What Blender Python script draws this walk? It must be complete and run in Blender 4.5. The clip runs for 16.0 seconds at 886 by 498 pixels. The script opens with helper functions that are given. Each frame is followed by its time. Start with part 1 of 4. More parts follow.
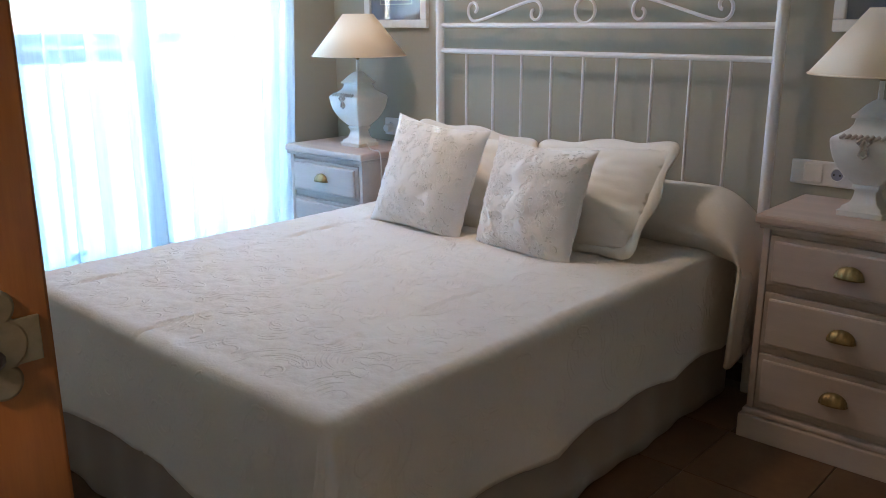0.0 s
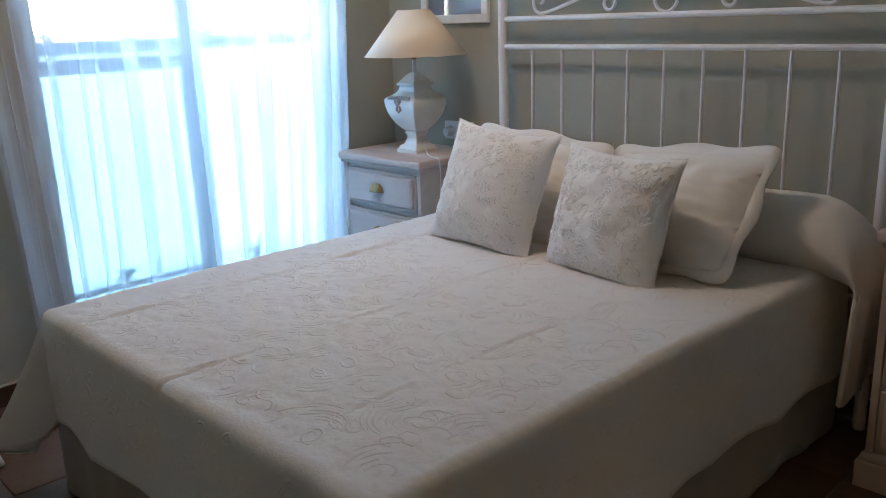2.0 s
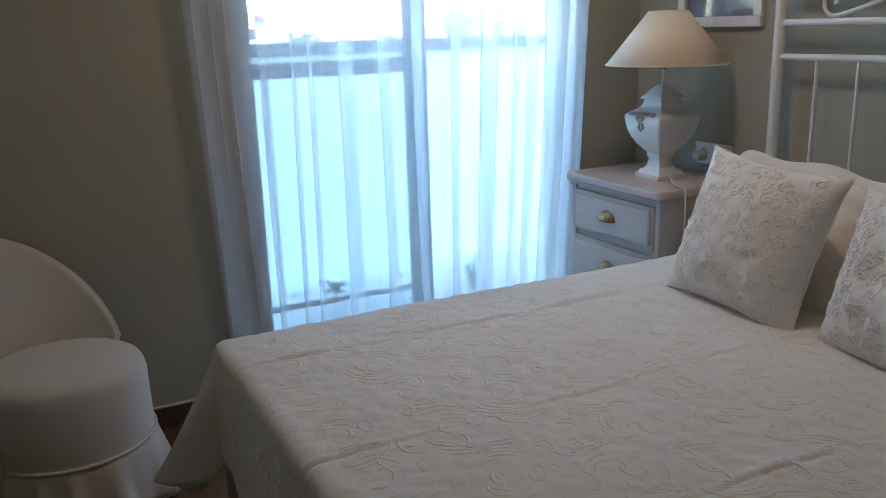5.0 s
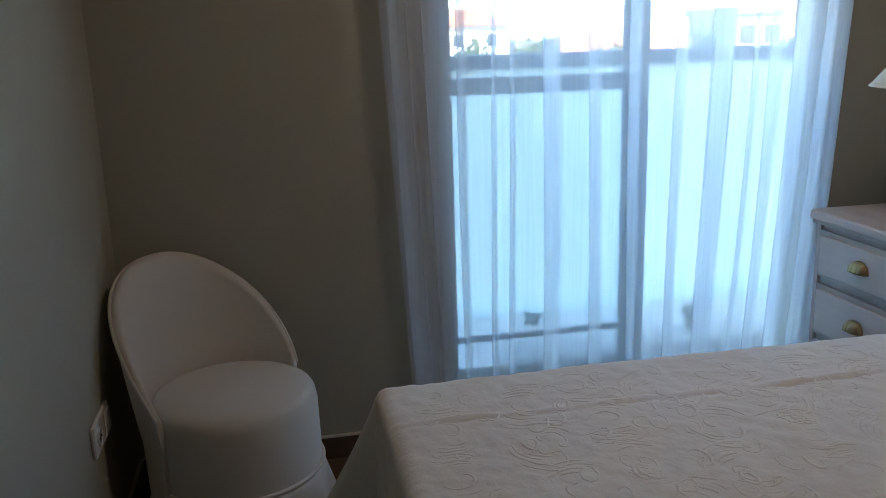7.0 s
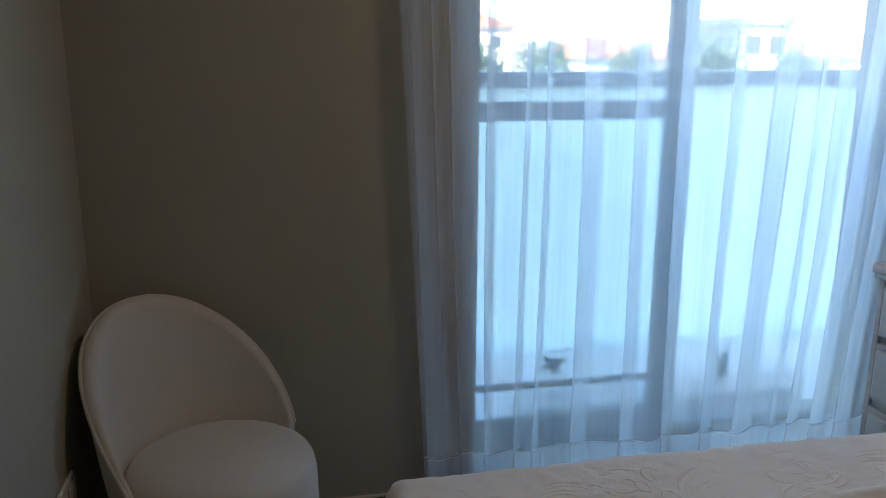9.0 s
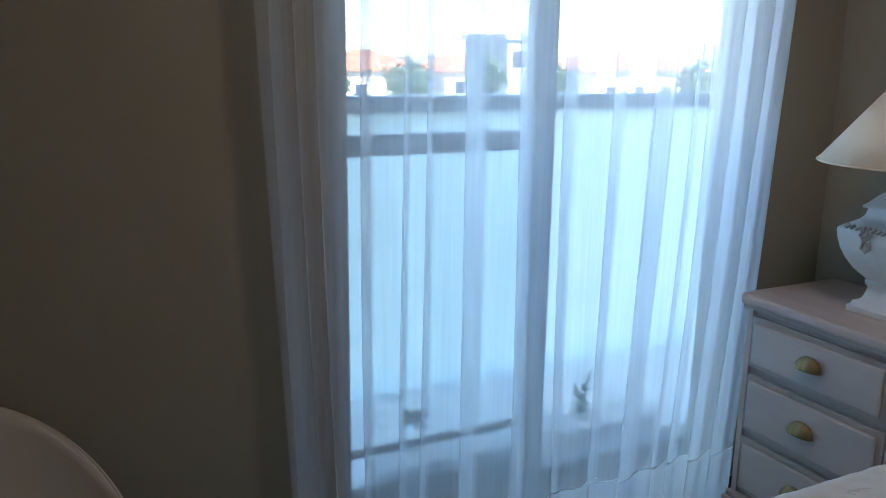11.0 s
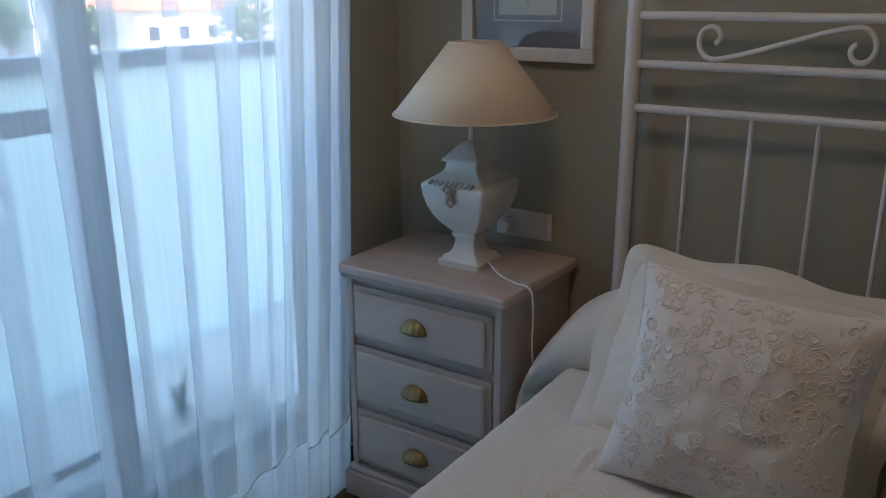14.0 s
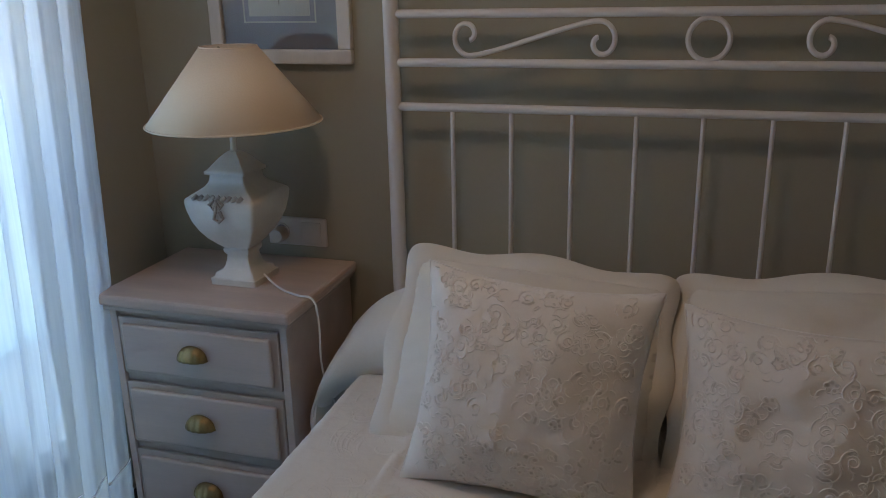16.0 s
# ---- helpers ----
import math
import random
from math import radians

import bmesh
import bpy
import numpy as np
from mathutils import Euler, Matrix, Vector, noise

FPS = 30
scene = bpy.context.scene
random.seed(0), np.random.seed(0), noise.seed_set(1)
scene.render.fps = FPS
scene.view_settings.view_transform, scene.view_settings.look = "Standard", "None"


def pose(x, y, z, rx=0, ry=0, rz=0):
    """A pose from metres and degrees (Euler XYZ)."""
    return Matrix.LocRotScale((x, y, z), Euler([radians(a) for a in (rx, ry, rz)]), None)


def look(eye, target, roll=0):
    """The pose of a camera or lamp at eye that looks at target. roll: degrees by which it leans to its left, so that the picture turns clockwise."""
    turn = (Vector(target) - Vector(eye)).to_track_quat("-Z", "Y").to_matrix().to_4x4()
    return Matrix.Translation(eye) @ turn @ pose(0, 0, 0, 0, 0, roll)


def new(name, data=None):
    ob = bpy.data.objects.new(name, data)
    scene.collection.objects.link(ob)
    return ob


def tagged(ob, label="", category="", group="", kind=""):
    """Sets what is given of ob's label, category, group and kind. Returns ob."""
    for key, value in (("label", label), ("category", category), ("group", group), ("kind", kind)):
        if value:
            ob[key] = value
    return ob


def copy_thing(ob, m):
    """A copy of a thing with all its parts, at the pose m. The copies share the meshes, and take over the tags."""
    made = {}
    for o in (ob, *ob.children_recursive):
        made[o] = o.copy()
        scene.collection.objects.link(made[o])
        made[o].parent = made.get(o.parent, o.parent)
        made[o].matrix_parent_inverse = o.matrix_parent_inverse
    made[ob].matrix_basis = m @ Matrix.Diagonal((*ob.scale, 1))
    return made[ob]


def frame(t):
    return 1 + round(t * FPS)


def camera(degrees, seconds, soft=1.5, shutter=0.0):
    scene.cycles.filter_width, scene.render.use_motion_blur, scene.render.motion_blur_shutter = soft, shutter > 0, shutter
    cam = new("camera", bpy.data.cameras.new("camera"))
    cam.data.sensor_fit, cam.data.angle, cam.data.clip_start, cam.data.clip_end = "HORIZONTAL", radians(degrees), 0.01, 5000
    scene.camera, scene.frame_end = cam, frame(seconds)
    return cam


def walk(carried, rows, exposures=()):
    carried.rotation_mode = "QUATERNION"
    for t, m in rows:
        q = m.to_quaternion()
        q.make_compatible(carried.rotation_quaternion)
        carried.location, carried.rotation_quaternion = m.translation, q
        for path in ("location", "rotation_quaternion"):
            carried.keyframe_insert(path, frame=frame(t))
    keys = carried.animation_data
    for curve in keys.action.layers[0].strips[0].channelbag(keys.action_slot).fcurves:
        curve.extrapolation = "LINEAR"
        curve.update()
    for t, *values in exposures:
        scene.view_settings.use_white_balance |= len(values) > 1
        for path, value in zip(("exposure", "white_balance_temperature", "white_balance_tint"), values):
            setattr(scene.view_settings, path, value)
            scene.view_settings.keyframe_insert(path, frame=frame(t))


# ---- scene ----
cam = camera(55.5, 16.0, soft=0.9)
PATH = [
    (0, (0.379, -0.214, 1.285), (-0.912, 1.222, 0.766), -0.1),
    (0.5, (0.336, -0.196, 1.29), (-0.925, 1.264, 0.764), -0.3),
    (1, (0.284, -0.139, 1.288), (-0.991, 1.308, 0.759), -0.8),
    (1.5, (0.223, -0.06, 1.284), (-1.105, 1.338, 0.754), -1.3),
    (2, (0.171, 0.017, 1.293), (-1.229, 1.342, 0.761), -2.0),
    (2.5, (0.124, 0.084, 1.293), (-1.343, 1.338, 0.766), -2.4),
    (3, (0.079, 0.137, 1.295), (-1.456, 1.307, 0.77), -2.4),
    (3.5, (0.024, 0.196, 1.293), (-1.565, 1.29, 0.766), -1.9),
    (6, (-0.302, 0.415, 1.303), (-2.117, 1.089, 0.801), -1.9),
    (6.5, (-0.366, 0.459, 1.315), (-2.228, 0.994, 0.817), -1.9),
    (7, (-0.412, 0.533, 1.317), (-2.316, 0.907, 0.83), -1.8),
    (7.5, (-0.437, 0.62, 1.347), (-2.355, 0.88, 0.857), -1.4),
    (8, (-0.507, 0.629, 1.341), (-2.433, 0.854, 0.867), -0.9),
    (10.5, (-1.064, 0.346, 1.43), (-2.837, 1.139, 0.951), 1.5),
    (11, (-1.111, 0.408, 1.407), (-2.854, 1.276, 0.95), 0.8),
    (11.5, (-1.147, 0.48, 1.396), (-2.851, 1.422, 0.941), 0.1),
    (12, (-1.234, 0.483, 1.404), (-2.842, 1.571, 0.925), 0.2),
    (12.5, (-1.273, 0.502, 1.431), (-2.75, 1.742, 0.903), 0.7),
    (13, (-1.307, 0.515, 1.472), (-2.638, 1.891, 0.892), 0.8),
    (13.5, (-1.328, 0.543, 1.468), (-2.516, 2.039, 0.875), 0.3),
    (14, (-1.364, 0.59, 1.448), (-2.439, 2.17, 0.86), -0.2),
    (14.5, (-1.406, 0.608, 1.461), (-2.37, 2.25, 0.849), -0.4),
    (15, (-1.419, 0.614, 1.466), (-2.267, 2.318, 0.851), -0.6),
    (15.5, (-1.419, 0.617, 1.467), (-2.136, 2.38, 0.855), -1.1),
    (16, (-1.415, 0.63, 1.463), (-1.996, 2.445, 0.855), -1.2),
]

EXPOSURE = [(0.0, 4.30, 6150, 10), (1.5, 3.92, 6150, 9), (2.5, 3.72, 6150, 9), (3.5, 3.58, 6250, 9), (7.0, 2.82, 6400, 9), (10.5, 2.68, 6450, 10), (12.0, 2.46, 6500, 10), (13.0, 2.43, 6650, 11), (14.0, 2.38, 6800, 13), (15.0, 2.43, 6950, 14), (16.0, 2.50, 7250, 15)]
walk(cam, [(t, look(eye, target, roll)) for t, eye, target, roll in PATH], EXPOSURE)

# ---- world and sun ----
world = bpy.data.worlds.new("world")
scene.world = world
world.use_nodes = True
wn = world.node_tree
sky = wn.nodes.new("ShaderNodeTexSky")
sky.sky_type = "NISHITA"
sky.sun_disc = False
sky.sun_elevation = radians(48)
sky.sun_rotation = radians(96)
sky.altitude = 20
sky.dust_density = 0.3
sky.ozone_density = 4.0
back = wn.nodes["Background"]
back.inputs["Strength"].default_value = 0.15
wn.links.new(sky.outputs["Color"], back.inputs["Color"])
sun_data = bpy.data.lights.new("sun", "SUN")
sun_data.energy = 4.0
sun_data.angle = radians(0.5)
sun_data.color = (1.0, 0.95, 0.88)
sun = new("sun", sun_data)
SUN_FROM = Vector((math.sin(radians(96)) * math.cos(radians(48)), math.cos(radians(96)) * math.cos(radians(48)), math.sin(radians(48))))
sun.matrix_world = look(SUN_FROM * 30, (0, 0, 0))

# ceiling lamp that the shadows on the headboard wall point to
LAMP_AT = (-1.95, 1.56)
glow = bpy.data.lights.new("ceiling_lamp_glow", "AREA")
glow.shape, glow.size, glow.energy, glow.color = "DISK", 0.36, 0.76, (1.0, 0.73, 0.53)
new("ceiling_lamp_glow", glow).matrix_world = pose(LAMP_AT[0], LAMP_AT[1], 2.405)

# warm fill lamp added out of view behind the open door, brightens the bed's foot
hall_fill = bpy.data.lights.new("hall_fill_lamp", "AREA")
hall_fill.shape, hall_fill.size, hall_fill.energy, hall_fill.color = "DISK", 0.30, 2.3, (1.0, 0.72, 0.50)
new("hall_fill_lamp", hall_fill).matrix_world = pose(0.05, -1.32, 2.405)

# ---- materials ----


def material(name, color, rough=0.6, var=0.12, scale=6.0, fine=60.0, bump=0.1, depth=0.003, metal=0.0, warp=(1, 1, 1), spread=0.0, sheen=0.0, coat=0.0):
    """Principled surface with colour variation at two scales and a fine relief."""
    m = bpy.data.materials.new(name)
    m.use_nodes = True
    nt = m.node_tree
    p = nt.nodes["Principled BSDF"]
    p.inputs["Roughness"].default_value = rough
    p.inputs["Metallic"].default_value = metal
    p.inputs["Sheen Weight"].default_value = sheen
    p.inputs["Coat Weight"].default_value = coat
    geo = nt.nodes.new("ShaderNodeTexCoord")
    mp = nt.nodes.new("ShaderNodeMapping")
    mp.inputs["Scale"].default_value = warp
    nt.links.new(geo.outputs["Object"], mp.inputs["Vector"])
    big = nt.nodes.new("ShaderNodeTexNoise")
    big.inputs["Scale"].default_value = scale
    big.inputs["Detail"].default_value = 5
    small = nt.nodes.new("ShaderNodeTexNoise")
    small.inputs["Scale"].default_value = fine
    small.inputs["Detail"].default_value = 3
    for n in (big, small):
        nt.links.new(mp.outputs["Vector"], n.inputs["Vector"])
    mix = nt.nodes.new("ShaderNodeMath")
    mix.operation = "MULTIPLY_ADD"
    mix.inputs[1].default_value = 0.35
    nt.links.new(small.outputs["Fac"], mix.inputs[0])
    nt.links.new(big.outputs["Fac"], mix.inputs[2])
    ramp = nt.nodes.new("ShaderNodeValToRGB")
    ramp.color_ramp.elements[0].position = 0.35
    ramp.color_ramp.elements[1].position = 1.0
    ramp.color_ramp.elements[0].color = (*[c * (1 - var) for c in color], 1)
    ramp.color_ramp.elements[1].color = (*[min(1, c * (1 + var)) for c in color], 1)
    nt.links.new(mix.outputs[0], ramp.inputs["Fac"])
    out = ramp.outputs["Color"]
    if spread:
        info = nt.nodes.new("ShaderNodeObjectInfo")
        hsv = nt.nodes.new("ShaderNodeHueSaturation")
        rng = nt.nodes.new("ShaderNodeMapRange")
        rng.inputs["To Min"].default_value = 1 - spread
        rng.inputs["To Max"].default_value = 1 + spread
        nt.links.new(info.outputs["Random"], rng.inputs["Value"])
        nt.links.new(rng.outputs["Result"], hsv.inputs["Value"])
        nt.links.new(out, hsv.inputs["Color"])
        out = hsv.outputs["Color"]
    nt.links.new(out, p.inputs["Base Color"])
    if bump:
        b = nt.nodes.new("ShaderNodeBump")
        b.inputs["Strength"].default_value = bump
        b.inputs["Distance"].default_value = depth
        nt.links.new(small.outputs["Fac"], b.inputs["Height"])
        nt.links.new(b.outputs["Normal"], p.inputs["Normal"])
    return m


def woven(name, color, rough=0.85, weave=0.25, fine=220.0, depth=0.0015):
    """Cotton cloth with a fine weave relief."""
    return material(name, color, rough, 0.05, 3.0, fine, weave, depth, sheen=0.25)


def sheer(name, color, clear, pass_on):
    """Thin voile: part open weave, part thread that lets light through."""
    m = bpy.data.materials.new(name)
    m.use_nodes = True
    nt = m.node_tree
    nt.nodes.clear()
    out = nt.nodes.new("ShaderNodeOutputMaterial")
    open_weave = nt.nodes.new("ShaderNodeBsdfTransparent")
    thread = nt.nodes.new("ShaderNodeBsdfTranslucent")
    face = nt.nodes.new("ShaderNodeBsdfDiffuse")
    thread.inputs["Color"].default_value = (*color, 1)
    face.inputs["Color"].default_value = (*color, 1)
    cloth = nt.nodes.new("ShaderNodeMixShader")
    cloth.inputs["Fac"].default_value = pass_on
    nt.links.new(face.outputs[0], cloth.inputs[1])
    nt.links.new(thread.outputs[0], cloth.inputs[2])
    tc = nt.nodes.new("ShaderNodeTexCoord")
    mp = nt.nodes.new("ShaderNodeMapping")
    mp.inputs["Scale"].default_value = (90, 90, 3)
    nz = nt.nodes.new("ShaderNodeTexNoise")
    nz.inputs["Scale"].default_value = 1.0
    mr = nt.nodes.new("ShaderNodeMapRange")
    mr.inputs["To Min"].default_value = clear - 0.05
    mr.inputs["To Max"].default_value = clear + 0.05
    mix = nt.nodes.new("ShaderNodeMixShader")
    nt.links.new(tc.outputs["Object"], mp.inputs["Vector"])
    nt.links.new(mp.outputs["Vector"], nz.inputs["Vector"])
    nt.links.new(nz.outputs["Fac"], mr.inputs["Value"])
    nt.links.new(mr.outputs["Result"], mix.inputs["Fac"])
    nt.links.new(cloth.outputs[0], mix.inputs[1])
    nt.links.new(open_weave.outputs[0], mix.inputs[2])
    nt.links.new(mix.outputs[0], out.inputs["Surface"])
    return m


def milky(name, color, pass_on):
    """Frosted glass: passes light on and scatters it."""
    m = bpy.data.materials.new(name)
    m.use_nodes = True
    nt = m.node_tree
    out = nt.nodes["Material Output"]
    p = nt.nodes["Principled BSDF"]
    p.inputs["Base Color"].default_value = (*color, 1)
    p.inputs["Roughness"].default_value = 0.5
    tr = nt.nodes.new("ShaderNodeBsdfTranslucent")
    tc = nt.nodes.new("ShaderNodeTexCoord")
    nz = nt.nodes.new("ShaderNodeTexNoise")
    nz.inputs["Scale"].default_value = 2.5
    ramp = nt.nodes.new("ShaderNodeMixRGB")
    ramp.inputs["Color1"].default_value = (*[c * 0.93 for c in color], 1)
    ramp.inputs["Color2"].default_value = (*[min(1, c * 1.05) for c in color], 1)
    nt.links.new(tc.outputs["Object"], nz.inputs["Vector"])
    nt.links.new(nz.outputs["Fac"], ramp.inputs["Fac"])
    nt.links.new(ramp.outputs[0], tr.inputs["Color"])
    mix = nt.nodes.new("ShaderNodeMixShader")
    mix.inputs["Fac"].default_value = pass_on
    nt.links.new(p.outputs[0], mix.inputs[1])
    nt.links.new(tr.outputs[0], mix.inputs[2])
    nt.links.new(mix.outputs[0], out.inputs["Surface"])
    return m


def glass(name, tint=(0.9, 0.95, 0.95)):
    m = bpy.data.materials.new(name)
    m.use_nodes = True
    p = m.node_tree.nodes["Principled BSDF"]
    p.inputs["Base Color"].default_value = (*tint, 1)
    p.inputs["Roughness"].default_value = 0.02
    p.inputs["Transmission Weight"].default_value = 1.0
    p.inputs["IOR"].default_value = 1.45
    return m


PAINT = material("wall_paint", (0.395, 0.375, 0.295), 0.75, 0.05, 1.5, 90, 0.15, 0.002)
CEILING = material("ceiling_paint", (0.78, 0.77, 0.73), 0.8, 0.03, 1.5, 90, 0.1, 0.002)
TILE = material("brown_floor_tile", (0.12, 0.068, 0.036), 0.35, 0.25, 5, 40, 0.08, 0.002, spread=0.15)
GROUT = material("grout", (0.16, 0.13, 0.10), 0.9, 0.15, 8, 120, 0.3, 0.002)
SKIRTING = material("dark_skirting", (0.085, 0.055, 0.035), 0.4, 0.2, 6, 50, 0.06, 0.002)
TRIM = material("skirting_joint", (0.55, 0.52, 0.45), 0.7, 0.1, 8, 90, 0.1, 0.002)
DOORWOOD = material("varnished_wood", (0.31, 0.125, 0.035), 0.32, 0.30, 3, 28, 0.10, 0.002, warp=(9, 9, 0.7), coat=0.3)
BRONZE = material("old_brass", (0.30, 0.22, 0.10), 0.42, 0.35, 20, 140, 0.2, 0.001, metal=0.85)
PEWTER = material("worn_pewter", (0.26, 0.23, 0.16), 0.5, 0.3, 20, 140, 0.2, 0.001, metal=0.6)
IRON = material("dark_iron", (0.05, 0.045, 0.04), 0.45, 0.3, 20, 140, 0.2, 0.001, metal=0.7)
LIMED = material("limed_wood", (0.57, 0.48, 0.43), 0.5, 0.10, 3, 40, 0.16, 0.0015, warp=(0.8, 6, 6))
LIMED_TOP = material("limed_wood_top", (0.58, 0.46, 0.39), 0.42, 0.12, 3, 40, 0.14, 0.0015, warp=(0.8, 6, 6))
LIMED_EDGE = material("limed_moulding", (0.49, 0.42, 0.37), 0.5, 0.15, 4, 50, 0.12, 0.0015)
WHITE_METAL = material("white_lacquered_iron", (0.74, 0.72, 0.70), 0.38, 0.06, 8, 120, 0.12, 0.001)
SPREAD = woven("matelasse_cotton", (0.77, 0.73, 0.665), weave=0.45, fine=95.0, depth=0.0026)
LINEN = woven("off_white_linen", (0.78, 0.74, 0.66))
BOLSTER_CLOTH = woven("bolster_cotton", (0.77, 0.73, 0.665), weave=0.30, fine=95.0, depth=0.0026)
CUSHION = woven("embroidered_cotton", (0.83, 0.805, 0.76), weave=0.3, fine=150.0)
THREAD = woven("embroidery_thread", (0.85, 0.83, 0.79), weave=0.5)
# darker cloth tone, paints the shade inside the cutwork holes
CUTWORK_SHADE = woven("cutwork_shade_tone", (0.68, 0.655, 0.61))
VALANCE = woven("taupe_valance", (0.33, 0.29, 0.25))
SLIPCOVER = woven("ecru_slipcover", (0.63, 0.59, 0.525))
CERAMIC = material("crackle_ceramic", (0.72, 0.71, 0.66), 0.28, 0.10, 10, 90, 0.08, 0.001, coat=0.3)
ROPE = material("aged_garland", (0.50, 0.46, 0.40), 0.6, 0.3, 60, 200, 0.3, 0.001)
SHADE = woven("parchment_shade", (0.86, 0.71, 0.53))
PLASTIC = material("white_plastic", (0.74, 0.73, 0.70), 0.35, 0.03, 5, 80, 0.03, 0.001)
DARKHOLE = material("dark_plastic", (0.03, 0.03, 0.03), 0.5, 0.1, 5, 80, 0.03, 0.001)
FRAMEWOOD = material("white_picture_frame", (0.72, 0.69, 0.64), 0.45, 0.08, 6, 60, 0.1, 0.001, warp=(4, 4, 1))
MAT_GREY = material("grey_card", (0.30, 0.31, 0.36), 0.8, 0.04, 6, 90, 0.05, 0.001)
MAT_PALE = material("pale_card", (0.62, 0.63, 0.56), 0.8, 0.04, 6, 90, 0.05, 0.001)
PRINT_INK = material("print_ink", (0.22, 0.23, 0.17), 0.8, 0.3, 60, 190, 0.0)
ALU = material("grey_aluminium", (0.22, 0.24, 0.27), 0.4, 0.06, 6, 90, 0.05, 0.001, metal=0.3)
PARAPET = milky("frosted_pale_blue_glass", (0.84, 0.955, 0.945), 0.74)
RENDER_WHITE = material("white_render", (0.80, 0.80, 0.78), 0.85, 0.05, 2, 60, 0.25, 0.004)
TERRACE = material("terrace_tile", (0.84, 0.85, 0.84), 0.7, 0.12, 3, 40, 0.15, 0.003, spread=0.1)
POT = milky("white_plastic_trough", (0.95, 0.96, 0.96), 0.8)
GRAVEL = material("pale_gravel", (0.62, 0.61, 0.58), 0.9, 0.3, 40, 140, 0.6, 0.008)
LEAF = material("leaf", (0.06, 0.10, 0.04), 0.55, 0.3, 12, 60, 0.1, 0.002)
BARK = material("bark", (0.14, 0.10, 0.07), 0.9, 0.3, 8, 40, 0.5, 0.01)
ROOF = material("clay_roof", (0.42, 0.16, 0.09), 0.8, 0.2, 1.5, 12, 0.4, 0.03)
FACADE = material("far_facade", (0.72, 0.68, 0.60), 0.85, 0.06, 0.6, 8, 0.2, 0.01)
FACADE_GREY = material("far_grey_facade", (0.32, 0.34, 0.36), 0.85, 0.06, 0.6, 8, 0.2, 0.01)
FARGLASS = material("far_window", (0.05, 0.06, 0.08), 0.15, 0.1, 1, 8, 0.0)
GROUND = material("dry_ground", (0.22, 0.19, 0.13), 0.95, 0.3, 0.05, 2, 0.3, 0.05)
VOILE = sheer("white_voile", (0.96, 0.96, 0.97), 0.54, 0.90)
VOILE_HEM = sheer("white_voile_hem", (0.96, 0.96, 0.97), 0.46, 0.90)
PANE = glass("window_glass", (0.78, 0.86, 0.90))
STITCH = milky("white_hem_stitching", (0.97, 0.97, 0.98), 0.85)
PICTURE_GLASS = glass("picture_glass", (0.97, 0.98, 0.98))

# ---- mesh tools ----


def finish(ob, mat, smooth=True, bevel=0.0, segs=2):
    ob.data.materials.append(mat)
    if smooth:
        for f in ob.data.polygons:
            f.use_smooth = True
    if bevel:
        b = ob.modifiers.new("bevel", "BEVEL")
        b.width, b.segments, b.limit_method, b.angle_limit = bevel, segs, "ANGLE", radians(35)
        b.harden_normals = False
    return ob


def part(name, bm, mat, parent=None, label="", smooth=True, bevel=0.0, at=None, split=True):
    """Links a bmesh as one mesh object under a thing or a part."""
    me = bpy.data.meshes.new(name)
    bmesh.ops.recalc_face_normals(bm, faces=bm.faces)
    bm.to_mesh(me)
    bm.free()
    ob = new(name, me)
    if parent is not None:
        ob.parent = parent
    if at is not None:
        ob.matrix_basis = at
    finish(ob, mat, smooth, bevel)
    if smooth and split and not bevel:
        es = ob.modifiers.new("edges", "EDGE_SPLIT")
        es.split_angle = radians(62)
    if label:
        ob["label"] = label
    return ob


def thing(name, label, category, at=None, group="", kind=""):
    ob = new(name)
    ob.empty_display_size = 0.1
    if at is not None:
        ob.matrix_basis = at
    return tagged(ob, label, category, group, kind)


def box(lo, hi, bm=None):
    bm = bm or bmesh.new()
    g = bmesh.ops.create_cube(bm, size=1)
    c = [(a + b) / 2 for a, b in zip(lo, hi)]
    for v in g["verts"]:
        v.co = Vector([c[i] + v.co[i] * (hi[i] - lo[i]) for i in range(3)])
    return bm


def lathe(profile, steps=40, bm=None, centre=(0, 0, 0)):
    """Turns (radius, height) pairs round the z axis."""
    bm = bm or bmesh.new()
    rings = []
    for r, z in profile:
        rings.append([bm.verts.new((centre[0] + max(r, 1e-4) * math.cos(2 * math.pi * k / steps), centre[1] + max(r, 1e-4) * math.sin(2 * math.pi * k / steps), centre[2] + z)) for k in range(steps)])
    for a, b in zip(rings, rings[1:]):
        for k in range(steps):
            bm.faces.new((a[k], a[(k + 1) % steps], b[(k + 1) % steps], b[k]))
    return bm


def square_lathe(profile, bm=None, soft=0.12, per=6):
    """Stacks rounded squares: (half width, height) pairs."""
    bm = bm or bmesh.new()
    rings = []
    for h, z in profile:
        h = max(h, 1e-4)
        ring = []
        rad = h * soft
        for q in range(4):
            a0 = q * math.pi / 2
            sx, sy = ((1, 1), (-1, 1), (-1, -1), (1, -1))[q]
            for k in range(per):
                a = a0 + (math.pi / 2) * k / (per - 1)
                ring.append(bm.verts.new((sx * (h - rad) + rad * math.cos(a), sy * (h - rad) + rad * math.sin(a), z)))
        rings.append(ring)
    n = len(rings[0])
    for a, b in zip(rings, rings[1:]):
        for k in range(n):
            bm.faces.new((a[k], a[(k + 1) % n], b[(k + 1) % n], b[k]))
    bm.faces.new(rings[0][::-1])
    bm.faces.new(rings[-1])
    return bm


